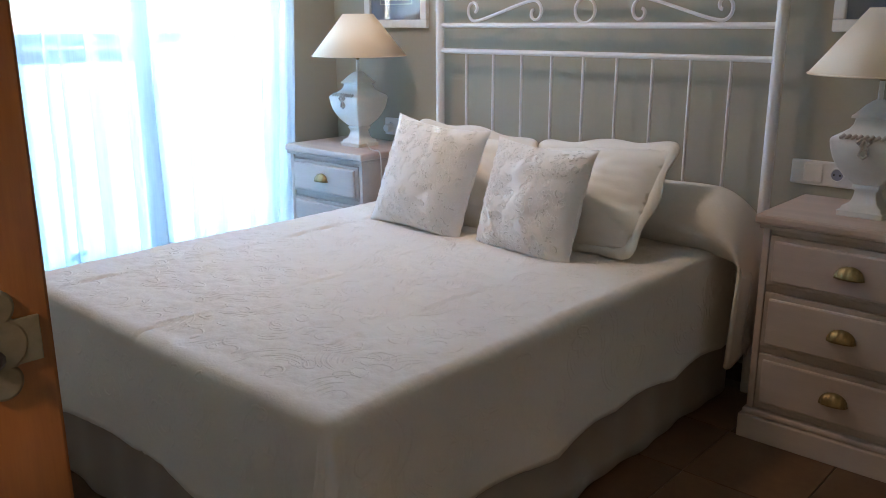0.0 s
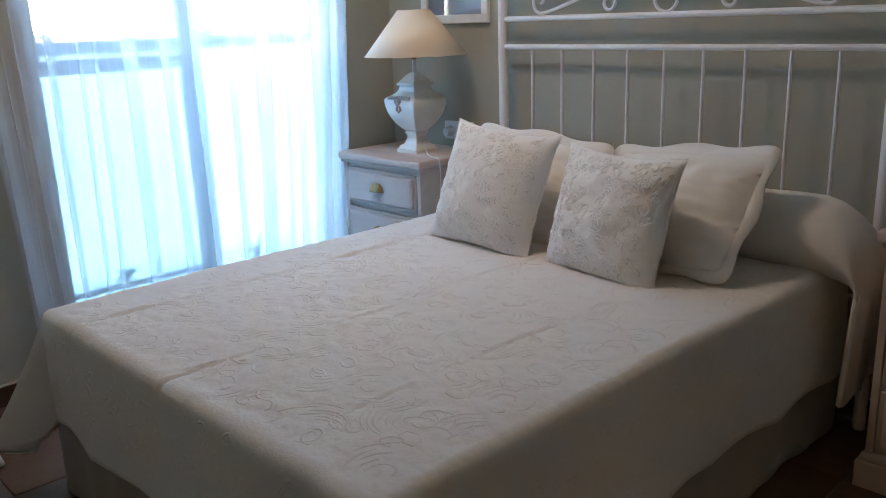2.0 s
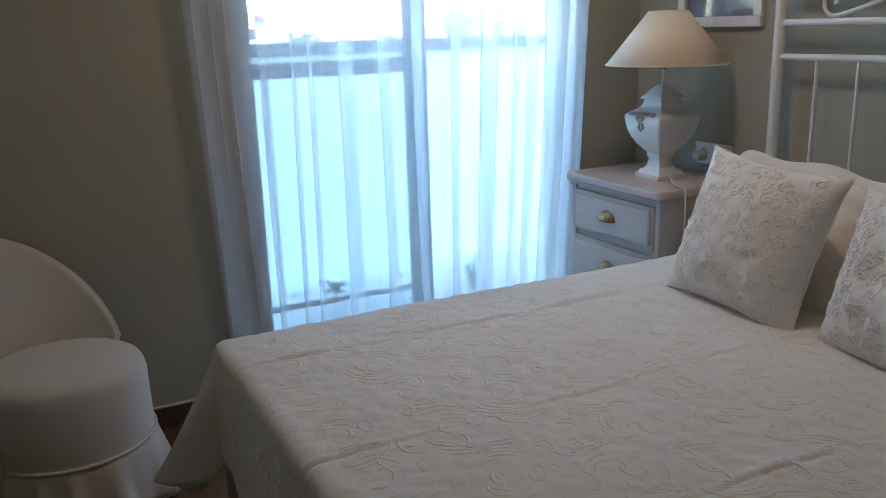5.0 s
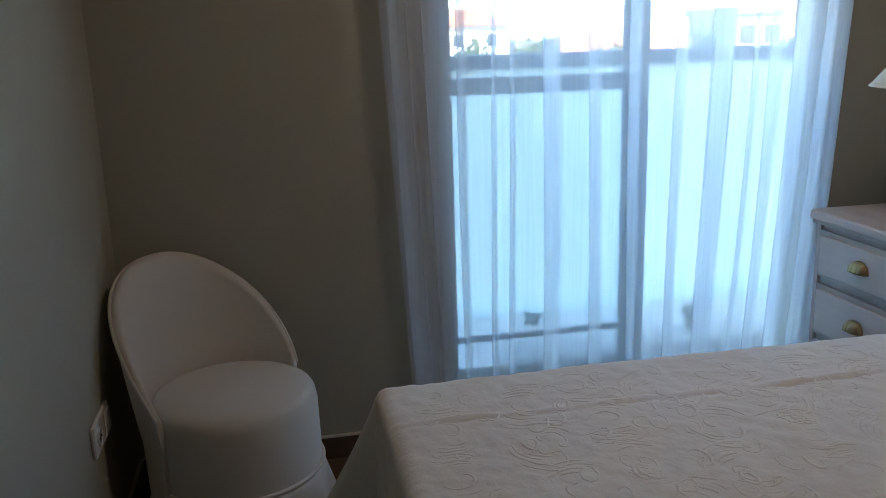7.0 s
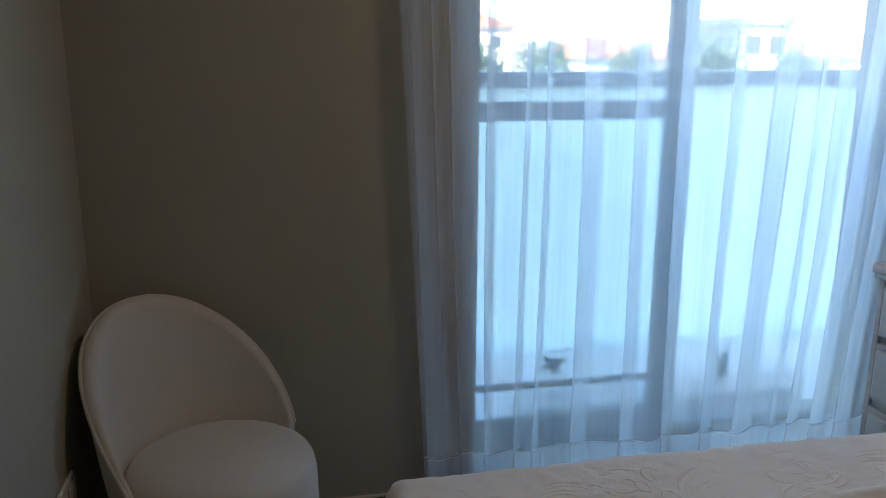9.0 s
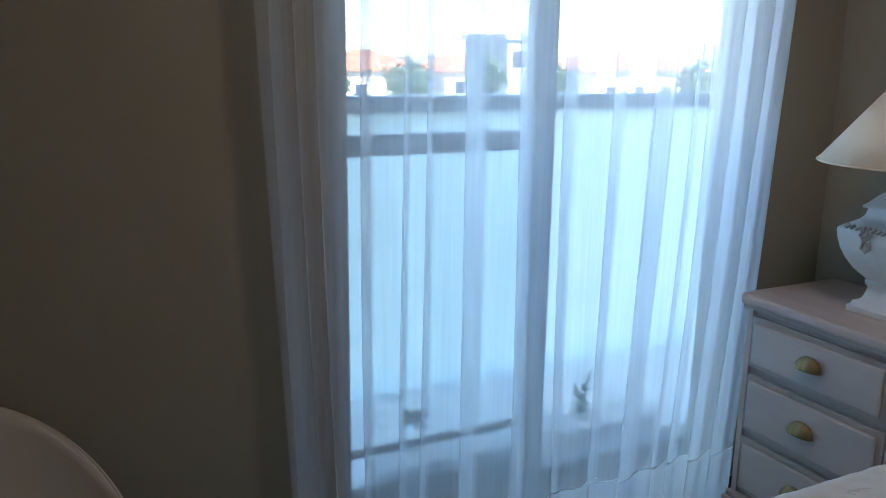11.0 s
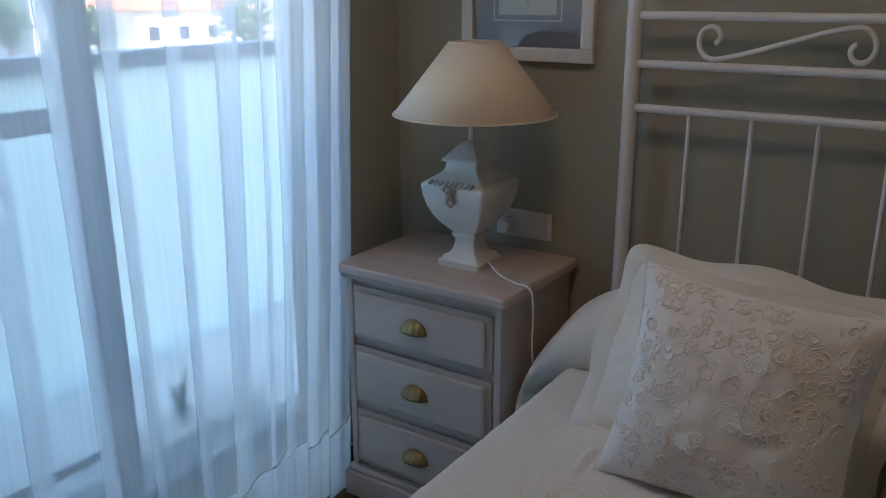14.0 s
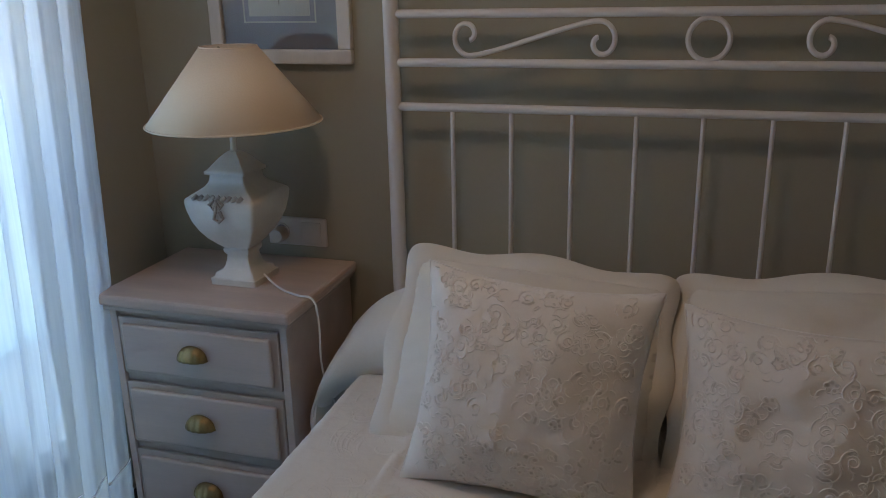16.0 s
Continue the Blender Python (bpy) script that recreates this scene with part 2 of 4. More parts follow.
def tube(points, r, bm=None, sides=8, closed=False, taper=None):
    """A round bar along points."""
    bm = bm or bmesh.new()
    pts = [Vector(p) for p in points]
    n = len(pts)
    rings = []
    side = None
    for i, p in enumerate(pts):
        if closed:
            d = pts[(i + 1) % n] - pts[i - 1]
        else:
            d = pts[min(i + 1, n - 1)] - pts[max(i - 1, 0)]
        d.normalize()
        if side is None:
            side = d.orthogonal().normalized()
        side = (side - d * side.dot(d)).normalized()
        up = d.cross(side)
        rr = r * (taper(i / (n - 1)) if taper else 1)
        rings.append([bm.verts.new(p + side * rr * math.cos(2 * math.pi * k / sides) + up * rr * math.sin(2 * math.pi * k / sides)) for k in range(sides)])
    pairs = list(zip(rings, rings[1:])) + ([(rings[-1], rings[0])] if closed else [])
    for a, b in pairs:
        for k in range(sides):
            bm.faces.new((a[k], a[(k + 1) % sides], b[(k + 1) % sides], b[k]))
    if not closed:
        bm.faces.new(rings[0][::-1])
        bm.faces.new(rings[-1])
    return bm


def sheet(nu, nv, f, bm=None):
    """A grid of (nu + 1) by (nv + 1) points f(u, v)."""
    bm = bm or bmesh.new()
    g = [[bm.verts.new(f(i / nu, j / nv)) for i in range(nu + 1)] for j in range(nv + 1)]
    for j in range(nv):
        for i in range(nu):
            bm.faces.new((g[j][i], g[j][i + 1], g[j + 1][i + 1], g[j + 1][i]))
    return bm


def smoothstep(a, b, x):
    t = max(0.0, min(1.0, (x - a) / (b - a)))
    return t * t * (3 - 2 * t)


class Relief:
    """Raised strokes of thread or quilting laid on a curved surface, gathered into one mesh."""

    def __init__(self, surface, width, height):
        self.surface, self.width, self.height = surface, width, height
        self.verts, self.faces = [], []

    def stroke(self, pts, scale=1.0):
        w, h = self.width * scale, self.height * scale
        n = len(pts)
        start = len(self.verts)
        placed = [self.surface(x, y) for x, y in pts]
        for i, (p, nrm) in enumerate(placed):
            d = placed[min(i + 1, n - 1)][0] - placed[max(i - 1, 0)][0]
            across = d.cross(nrm)
            if across.length < 1e-9:
                across = nrm.orthogonal()
            across.normalize()
            q = i / (n - 1)
            taper = 0.25 + 0.75 * math.sin(math.pi * min(1.0, 0.06 + 0.94 * q)) ** 0.6
            for o, up in ((-1.0, -0.25), (-0.5, 0.65), (0.0, 1.0), (0.5, 0.65), (1.0, -0.25)):
                self.verts.append(p + across * (o * w * taper) + nrm * (up * h * taper))
        for i in range(n - 1):
            for k in range(4):
                a = start + i * 5 + k
                self.faces.append((a, a + 1, a + 6, a + 5))

    def patch(self, cx, cy, rx, ry, turn):
        """A small flat lens-shaped patch that stands in for an opening."""
        start = len(self.verts)
        for k in range(8):
            a = 2 * math.pi * k / 8
            x, y = rx * math.cos(a), ry * math.sin(a) * (1.0 - 0.3 * math.cos(a))
            p, nrm = self.surface(cx + x * math.cos(turn) - y * math.sin(turn), cy + x * math.sin(turn) + y * math.cos(turn))
            self.verts.append(p + nrm * self.height)
        self.faces.append(tuple(range(start, start + 8)))

    def link(self, name, mat, parent, label="", kind=""):
        me = bpy.data.meshes.new(name)
        me.from_pydata(self.verts, [], self.faces)
        ob = new(name, me)
        ob.parent = parent
        finish(ob, mat)
        return tagged(ob, label, kind=kind) if kind else ob


def arc_path(cx, cy, r0, r1, a0, a1, n=10, squash=1.0):
    return [(cx + (r0 + (r1 - r0) * k / n) * math.cos(a0 + (a1 - a0) * k / n), cy + squash * (r0 + (r1 - r0) * k / n) * math.sin(a0 + (a1 - a0) * k / n)) for k in range(n + 1)]


def placed(pts, x, y, turn, flip):
    c, sn = math.cos(turn), math.sin(turn)
    return [(x + (flip * px) * c - py * sn, y + (flip * px) * sn + py * c) for px, py in pts]


# ---- room ----
WX, WY = -2.94, 2.67        # window wall, headboard wall
FY, RX = 0.05, 0.62         # chair-side wall, far side wall
TOP = 2.5
OUT = -3.38                 # outer edge of the glazed strip
THIN = -3.06                # outer face of the window wall
WIN0, WIN1, WINH = 1.07, 2.29, 2.30


def wall(name, boxes, label, mat=PAINT):
    bm = bmesh.new()
    for lo, hi in boxes:
        box(lo, hi, bm)
    ob = part(name, bm, mat, smooth=False)
    return tagged(ob, label, "wall", kind="structure")


wall("wall_window", [((THIN, FY - 0.15, 0), (WX, WIN0, TOP)), ((THIN, WIN1, 0), (WX, WY + 0.15, TOP)), ((THIN, WIN0, WINH), (WX, WIN1, TOP))], "taupe painted wall with a tall balcony window")
wall("wall_headboard", [((WX, WY, 0), (RX + 0.12, WY + 0.15, TOP))], "taupe painted wall behind the iron headboard")
wall("wall_chair", [((WX, FY - 0.15, 0), (-0.43, FY, TOP)), ((-0.55, -0.85, 0), (-0.43, FY - 0.15, TOP))], "taupe painted wall beside the slipper chair")
# unseen walls added to keep direct sun off the parapet
wall("wall_sun_screen", [((THIN, WY + 0.15, -0.006), (WX, 9.0, TOP + 0.35)), ((THIN, -5.0, -0.006), (WX, FY - 0.15, TOP + 0.35))], "plain outer wall added out of view to shade the balcony")
wall("wall_side", [((RX, -0.85, 0), (RX + 0.12, WY, TOP))], "taupe painted plain side wall")
wall("wall_door", [((-0.43, -0.85, 0), (-0.36, -0.73, TOP)), ((0.46, -0.85, 0), (RX, -0.73, TOP)), ((-0.36, -0.85, 2.06), (0.46, -0.73, TOP))], "taupe painted wall round the bedroom doorway")
hall = bmesh.new()
box((-0.8, -2.3, 0), (-0.7, -0.85, TOP), hall)
box((0.9, -2.3, 0), (1.0, -0.85, TOP), hall)
box((-0.8, -2.4, 0), (1.0, -2.3, TOP), hall)
box((-0.8, -0.851, 0), (-0.55, -0.80, TOP), hall)
box((RX + 0.12, -0.86, 0), (1.0, -0.80, TOP), hall)
tagged(part("wall_hall", hall, PAINT, smooth=False), "taupe painted walls of the dim hallway", "wall", kind="structure")
tagged(part("ceiling", box((OUT, -2.4, TOP), (1.0, WY + 0.15, TOP + 0.2)), CEILING, smooth=False), "flat white painted ceiling", "ceiling", kind="structure")
floor = tagged(part("floor", box((OUT, -2.4, -0.12), (1.0, WY + 0.15, -0.006)), GROUT, smooth=False), "brown ceramic tiled floor with thin joints", "floor", kind="structure")


def skirting(name, a, b):
    base = part(name, box(a, b), SKIRTING, smooth=False, bevel=0.004)
    tagged(base, "dark brown ceramic skirting along the wall", "baseboard", kind="structure")
    up = part("joint", box((a[0], a[1], b[2] + 0.0005), (b[0], b[1], b[2] + 0.006)), TRIM, base, smooth=False)
    return base


skirting("baseboard", (WX, FY + 0.012, 0), (WX + 0.012, WIN0 - 0.01, 0.075))
skirting("baseboard", (WX + 0.012, FY, 0), (-0.435, FY + 0.012, 0.075))
skirting("baseboard", (WX, WY - 0.012, 0), (RX, WY, 0.075))
skirting("baseboard", (RX - 0.012, -0.73, 0), (RX, WY - 0.012, 0.075))
skirting("baseboard", (WX, WIN1 + 0.01, 0), (WX + 0.012, WY - 0.012, 0.075))

# unseen fitting, made up to carry the added hall fill lamp
hl = thing("ceiling_light", "added unseen round white flush ceiling light in the hallway", "lamp", pose(0.05, -1.32, TOP))
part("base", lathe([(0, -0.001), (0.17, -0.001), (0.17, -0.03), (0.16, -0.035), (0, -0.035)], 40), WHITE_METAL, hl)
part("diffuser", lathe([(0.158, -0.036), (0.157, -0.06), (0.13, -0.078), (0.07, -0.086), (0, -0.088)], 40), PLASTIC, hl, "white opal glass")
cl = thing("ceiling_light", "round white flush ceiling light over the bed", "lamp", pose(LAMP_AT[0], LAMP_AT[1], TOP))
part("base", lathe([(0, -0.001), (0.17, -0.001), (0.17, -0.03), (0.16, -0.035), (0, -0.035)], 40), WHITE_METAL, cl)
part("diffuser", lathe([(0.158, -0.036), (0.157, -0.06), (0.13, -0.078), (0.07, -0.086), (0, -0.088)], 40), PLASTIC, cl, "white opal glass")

# door leaf, standing open
door = thing("door_1", "open varnished orange-brown wooden door with an ornate pewter handle plate", "door", pose(-0.405, -0.715, 0), kind="structure")
part("door_leaf", box((0, 0, 0.006), (0.04, 0.80, 2.03)), DOORWOOD, door, smooth=False, bevel=0.004)
for z0, z1 in ((0.18, 0.82), (1.12, 1.86)):
    part("door_panel", box((0.0402, 0.16, z0), (0.046, 0.62, z1)), DOORWOOD, door, smooth=False, bevel=0.004)
plate = bmesh.new()
for k, (y, z, r) in enumerate(((0, 0, 0.026), (0, 0.034, 0.017), (0, -0.034, 0.017))):
    cyl = lathe([(0, 0), (r, 0), (r, 0.003), (r * 0.85, 0.005), (0, 0.005)], 24)
    bmesh.ops.rotate(cyl, verts=cyl.verts, cent=(0, 0, 0), matrix=Matrix.Rotation(radians(90), 3, "Y"))
    bmesh.ops.translate(cyl, verts=cyl.verts, vec=(0.0405, 0.751 + y, 1.015 + z))
    me = bpy.data.meshes.new("tmp")
    cyl.to_mesh(me)
    cyl.free()
    plate.from_mesh(me)
    bpy.data.meshes.remove(me)
box((0.0405, 0.751 - 0.036, 1.015 - 0.021), (0.0445, 0.751 + 0.036, 1.015 + 0.021), plate)
hp = part("handle_plate", plate, PEWTER, door, "ornate worn pewter plate", smooth=False, bevel=0.001)
part("door_handle", tube([(0.044, 0.735, 1.015), (0.075, 0.735, 1.015), (0.088, 0.725, 1.015), (0.09, 0.69, 1.017), (0.088, 0.62, 1.01)], 0.009, sides=12), IRON, hp, "dark iron lever")
jambs = thing("door_frame_1", "varnished orange-brown wooden door frame", "door frame", pose(0, 0, 0), kind="structure")
part("jamb", box((-0.36, -0.86, 0), (-0.335, -0.722, 2.06)), DOORWOOD, jambs, smooth=False, bevel=0.003)
part("jamb", box((0.435, -0.86, 0), (0.46, -0.722, 2.06)), DOORWOOD, jambs, smooth=False, bevel=0.003)
part("head_jamb", box((-0.335, -0.86, 2.035), (0.435, -0.722, 2.06)), DOORWOOD, jambs, smooth=False, bevel=0.003)

# ---- balcony window ----
win = thing("window_1", "tall sliding balcony window with grey aluminium frame, half open", "window", pose(-3.33, 0, 0), kind="structure")


def bar(name, lo, hi, parent, mat=ALU):
    return part(name, box(lo, hi), mat, parent, smooth=False, bevel=0.003)


G0, G1 = 0.30, 3.30
bar("window_frame", (-0.04, G0, 0.0), (0.05, G0 + 0.045, TOP), win)
bar("window_frame", (-0.04, G1 - 0.045, 0.0), (0.05, G1, TOP), win)
bar("window_frame", (-0.04, G0 + 0.045, TOP - 0.05), (0.05, G1 - 0.045, TOP), win)
bar("window_sill", (-0.04, G0 + 0.045, 0.0), (0.05, G1 - 0.045, 0.045), win)
sash = thing("sash", "", "", None)
sash.parent = win
S0, S1 = G0 + 0.05, 1.880
bar("stile", (0.0, S0, 0.05), (0.03, S0 + 0.06, TOP - 0.055), sash)
bar("stile", (0.0, S1 - 0.095, 0.05), (0.03, S1, TOP - 0.055), sash)
bar("rail", (0.0, S0 + 0.06, 0.05), (0.03, S1 - 0.095, 0.10), sash)
bar("rail", (0.0, S0 + 0.06, TOP - 0.12), (0.03, S1 - 0.095, TOP - 0.055), sash)
bar("rail", (0.0, S0 + 0.06, 1.118), (0.03, S1 - 0.095, 1.178), sash)
bar("rail", (0.005, S0 + 0.06, 0.205), (0.025, S1 - 0.095, 0.228), sash)
for z0, z1 in ((0.10, 0.205), (0.228, 1.118), (1.178, TOP - 0.12)):
    g = part("pane", box((0.012, S0 + 0.06, z0), (0.017, S1 - 0.095, z1)), PANE, sash, "clear glass", smooth=False)
    g.visible_shadow = False

# ---- voile curtain ----
rnd = random.Random(4)


def fold_line(y0, y1, folds):
    """Plan of the curtain: the cloth runs on, turns back on itself at each fold and goes on; gives (y, x, middle of the nearest fold)."""
    keys = [(y0, 0.0, y0)]
    for c, w, d in folds:
        a, b = c + w / 2, c - w / 2
        keys += [(a - 0.004, 0.0, c), (a - 0.0008, 0.0010, c), (a, 0.0028, c), (a - 0.0012, 0.0046, c)]
        keys += [(c, d * 0.55 + 0.003, c), (b + 0.0012, d, c), (b, d + 0.0018, c), (b + 0.0008, d + 0.0036, c), (b + 0.004, d + 0.0046, c)]
        keys += [(c, d + 0.005, c), (a + 0.004, d * 0.6, c)]
    keys.append((y1, 0.0, y1))
    pts = []
    for (ya, xa, ca), (yb, xb, cb) in zip(keys, keys[1:]):
        n = max(1, int(abs(yb - ya) / 0.006))
        pts += [(ya + (yb - ya) * k / n, xa + (xb - xa) * k / n, ca + (cb - ca) * k / n) for k in range(n)]
    pts.append(keys[-1])
    return pts


FOLDS = [(0.915, 0.055, 0.02), (0.962, 0.045, 0.018), (1.012, 0.05, 0.02), (1.085, 0.024, 0.012), (1.178, 0.018, 0.006), (1.232, 0.026, 0.010),
         (1.360, 0.046, 0.012), (1.497, 0.050, 0.012), (1.634, 0.034, 0.012), (1.782, 0.050, 0.012), (1.902, 0.088, 0.018), (2.018, 0.030, 0.008),
         (2.095, 0.060, 0.022), (2.175, 0.062, 0.026), (2.262, 0.058, 0.024)]
LINE = fold_line(0.872, 2.345, FOLDS)


def curtain_point(i, z, lift=0.0):
    y, x, c = LINE[i]
    y = c + (y - c) * (1 + 0.22 * math.sin(z * 1.7 + c * 23)) if abs(y - c) < 0.036 else y
    sway = (1.0 - z)
    left = smoothstep(1.2, 0.86, y)
    right = smoothstep(1.5, 2.34, y)
    yy = y + 0.035 * left * sway - 0.055 * right * sway + 0.006 * math.sin(z * 2.1 + c * 9)
    wave = 0.010 * math.sin(c * 17 + 0.6) + 0.006 * math.sin(y * 41 + z * 0.8)
    xx = -2.868 + wave + x * (0.9 + 0.25 * math.sin(z * 1.3 + c * 5)) + lift - 0.012 * right * smoothstep(0.9, 0.2, z)
    return Vector((xx, yy, z))


curtain = thing("curtain", "white sheer voile curtain in loose vertical folds across the window", "curtain", pose(0, 0, 0))
NL = len(LINE) - 1
part("voile", sheet(NL, 44, lambda u, v: curtain_point(round(u * NL), 0.012 + v * (TOP - 0.013))), VOILE, curtain, split=False)
part("hem", sheet(NL, 8, lambda u, v: curtain_point(round(u * NL), 0.014 + v * (0.208 + 0.006 * math.sin(u * 90)), 0.003)), VOILE_HEM, curtain, "doubled hem", split=False)
part("hem_stitching", tube([curtain_point(k, 0.222 + 0.006 * math.sin(k / NL * 90), 0.0045) for k in range(NL + 1)], 0.0016, sides=5), STITCH, curtain, "white stitched seam", split=False)

# ---- bed ----
BX0, BX1, BY0, BY1, BZ = -2.185, -0.745, 0.715, 2.56, 0.552
bed = thing("bed_base", "taupe fabric bed base with a plain valance standing on the floor", "bed base", pose(0, 0, 0))
part("divan", box((BX0 + 0.02, BY0 + 0.03, 0.30), (BX1 - 0.02, 2.58, 0.42)), VALANCE, bed, smooth=False, bevel=0.02)


def valance_point(u, v):
    per = [(BX1, 2.56), (BX1, BY0), (BX0, BY0), (BX0, 2.56)]
    lens = [2.56 - BY0, BX1 - BX0, 2.56 - BY0]
    d = u * sum(lens)
    k = 0
    while k < 2 and d > lens[k]:
        d -= lens[k]
        k += 1
    a, b = Vector(per[k]), Vector(per[k + 1])
    p = a.lerp(b, min(1, d / lens[k]))
    nrm = ((1, 0), (0, -1), (-1, 0))[k]
    wob = 0.006 * math.sin(u * 70) * v + 0.004 * math.sin(u * 171)
    return Vector((p.x + nrm[0] * wob, p.y + nrm[1] * wob, 0.42 - 0.415 * v))


vl = part("valance", sheet(260, 8, valance_point), VALANCE, bed)
so = vl.modifiers.new("cloth", "SOLIDIFY")
so.thickness = 0.004
mattress = tagged(part("mattress", box((BX0 + 0.015, BY0 + 0.015, 0.42), (BX1 - 0.015, 2.575, BZ - 0.025)), LINEN, smooth=False, bevel=0.03), "off-white mattress under the bedspread on the bed base", "mattress")

# bedspread
R = 0.026
NX, NY = 300, 260


def crease(x, y, cx, w, h, seed):
    k = 0.30 + 0.55 * noise.noise((y * 3.1, seed, 0.3)) + 0.55 * noise.noise((y * 11.0, seed, 4.3))
    drift = 0.014 * noise.noise((y * 2.0, seed + 7, 0)) + 0.005 * noise.noise((y * 13.0, seed + 3, 0))
    d = (x - cx - drift) / w
    return h * max(0.0, k) * (math.exp(-d * d) - 0.45 * math.exp(-(d - 2.0) ** 2))


def top_height(x, y):
    h = crease(x, y, -1.475, 0.0065, 0.0065, 1.0) + crease(x, y, -1.06, 0.0065, 0.0060, 5.0) + crease(x, y, -1.96, 0.008, 0.011, 9.0)
    h += 0.006 * noise.noise((x * 3, y * 3, 2)) + 0.003 * noise.noise((x * 9, y * 7, 5)) + 0.0026 * noise.noise((x * 26, y * 26, 8)) + 0.0012 * noise.noise((x * 60, y * 60, 3))
    return BZ + h


spread = bmesh.new()
xs = [BX0 + R + (BX1 - BX0 - 2 * R) * i / NX for i in range(NX + 1)]
ys = [BY0 + R + (2.54 - BY0 - R) * j / NY for j in range(NY + 1)]
grid = [[spread.verts.new((x, y, top_height(x, y))) for x in xs] for y in ys]
for j in range(NY):
    for i in range(NX):
        spread.faces.new((grid[j][i], grid[j][i + 1], grid[j + 1][i + 1], grid[j + 1][i]))
rim = [(grid[j][NX], 0.0) for j in range(NY, 0, -1)]
rim += [(grid[0][NX], -90.0 * k / 14) for k in range(15)]
rim += [(grid[0][i], -90.0) for i in range(NX - 1, 0, -1)]
rim += [(grid[0][0], -90.0 - 90.0 * k / 14) for k in range(15)]
rim += [(grid[j][0], -180.0) for j in range(1, NY + 1)]
ROWS = 22
cols = []
for k, (v, ang) in enumerate(rim):
    a = radians(ang)
    dx, dy = math.cos(a), math.sin(a)
    corner = abs(math.sin(2 * a))
    base = v.co.copy()
    along = base.x * 1.0 + base.y * 1.0 + ang * 0.006
    scallop = 0.016 * abs(math.sin(along * 9.5)) + 0.010 * noise.noise((along * 2.2, 3, 1))
    hang = 0.295 + 0.155 * corner ** 1.5 - scallop + (0.03 if ang > -45 else 0.0)
    col = [v]
    for r in range(1, ROWS + 1):
        L = (r / ROWS) * (hang + R * math.pi / 2)
        arc = R * math.pi / 2
        if L < arc:
            q = L / R
            o, d = R * math.sin(q), R * (1 - math.cos(q))
        else:
            e = L - arc
            wave = math.sin(along * 11.0 + 0.8) * 0.5 + noise.noise((along * 3.0, 8, 0)) * 0.9
            flare = 0.05 + 0.30 * corner + 0.10 * wave * (e / 0.3) * (1 - 0.4 * corner) + 0.12 * corner * math.sin(ang * 0.14)
            o, d = R + e * flare, R + e * math.sqrt(max(0.2, 1 - flare * flare))
        col.append(spread.verts.new((base.x + dx * o, base.y + dy * o, base.z - d)))
    cols.append(col)
for a, b in zip(cols, cols[1:]):
    for r in range(ROWS):
        quad = [a[r], a[r + 1], b[r + 1], b[r]]
        if a[r] is b[r]:
            quad = [a[r], a[r + 1], b[r + 1]]
        spread.faces.new(quad)
HEM = [c[-1].co + Vector((0, 0, 0.002)) for c in cols]
FALL = [[v.co.copy() for v in c] for c in cols]
bs = tagged(part("bedspread", spread, SPREAD), "off-white matelasse cotton bedspread draped over the bed, scalloped hem", "bedspread")
bs.modifiers.remove(bs.modifiers["edges"])
if bs.data.polygons[0].normal.z < 0:
    bs.data.flip_normals()
hem_line = tube(HEM, 0.0045, sides=6)
part("hem", hem_line, SPREAD, bs, "stitched scalloped hem", split=False)
so = bs.modifiers.new("cloth", "SOLIDIFY")
so.thickness, so.offset = 0.007, 1


def on_top(x, y):
    e = 0.004
    z = top_height(x, y)
    nrm = Vector((z - top_height(x + e, y), z - top_height(x, y + e), e)).normalized()
    return Vector((x, y, z + 0.007)), nrm


def on_drop(k, r):
    """k along the rim, r rows down the hanging side."""
    k, r = min(max(k, 1.0), len(FALL) - 2.01), min(max(r, 1.0), ROWS - 1.01)
    i, j = int(k), int(r)
    p = FALL[i][j].lerp(FALL[i + 1][j], k - i).lerp(FALL[i][j + 1].lerp(FALL[i + 1][j + 1], k - i), r - j)
    nrm = (FALL[i + 1][j] - FALL[i][j]).cross(FALL[i][j + 1] - FALL[i][j])
    nrm = nrm.normalized() if nrm.length > 1e-12 else Vector((0, -1, 0))
    if nrm.dot(p - Vector((-1.465, 1.6, 0.45))) < 0:
        nrm = -nrm
    return p + nrm * 0.007, nrm


def plume_strokes(r):
    """Curls of one quilted feather motif about 0.2 m across."""
    out = [arc_path(0, 0, 0.012, 0.040, 0.4, 0.4 + r.uniform(1.6, 4.6), 16)]
    for k in range(r.randint(4, 6)):
        rad = 0.050 + 0.011 * k
        a0 = r.uniform(-0.5, 0.2)
        out.append(arc_path(0.004 * k, -0.005 * k, rad, rad * 1.06, a0, a0 + r.uniform(0.7, 1.35), 10))
    for k in range(r.randint(3, 5)):
        rad = 0.050 + 0.011 * k
        a0 = r.uniform(2.4, 3.2)
        out.append(arc_path(-0.006 * k, 0.004 * k, rad, rad * 1.05, a0, a0 + r.uniform(0.6, 1.2), 10))
    for k in range(r.randint(3, 6)):
        out.append(arc_path(r.uniform(-0.1, 0.1), r.uniform(-0.1, 0.1), r.uniform(0.015, 0.035), r.uniform(0.02, 0.04), r.uniform(0, 6.28), r.uniform(7.0, 8.0), 8, 0.6))
    return out


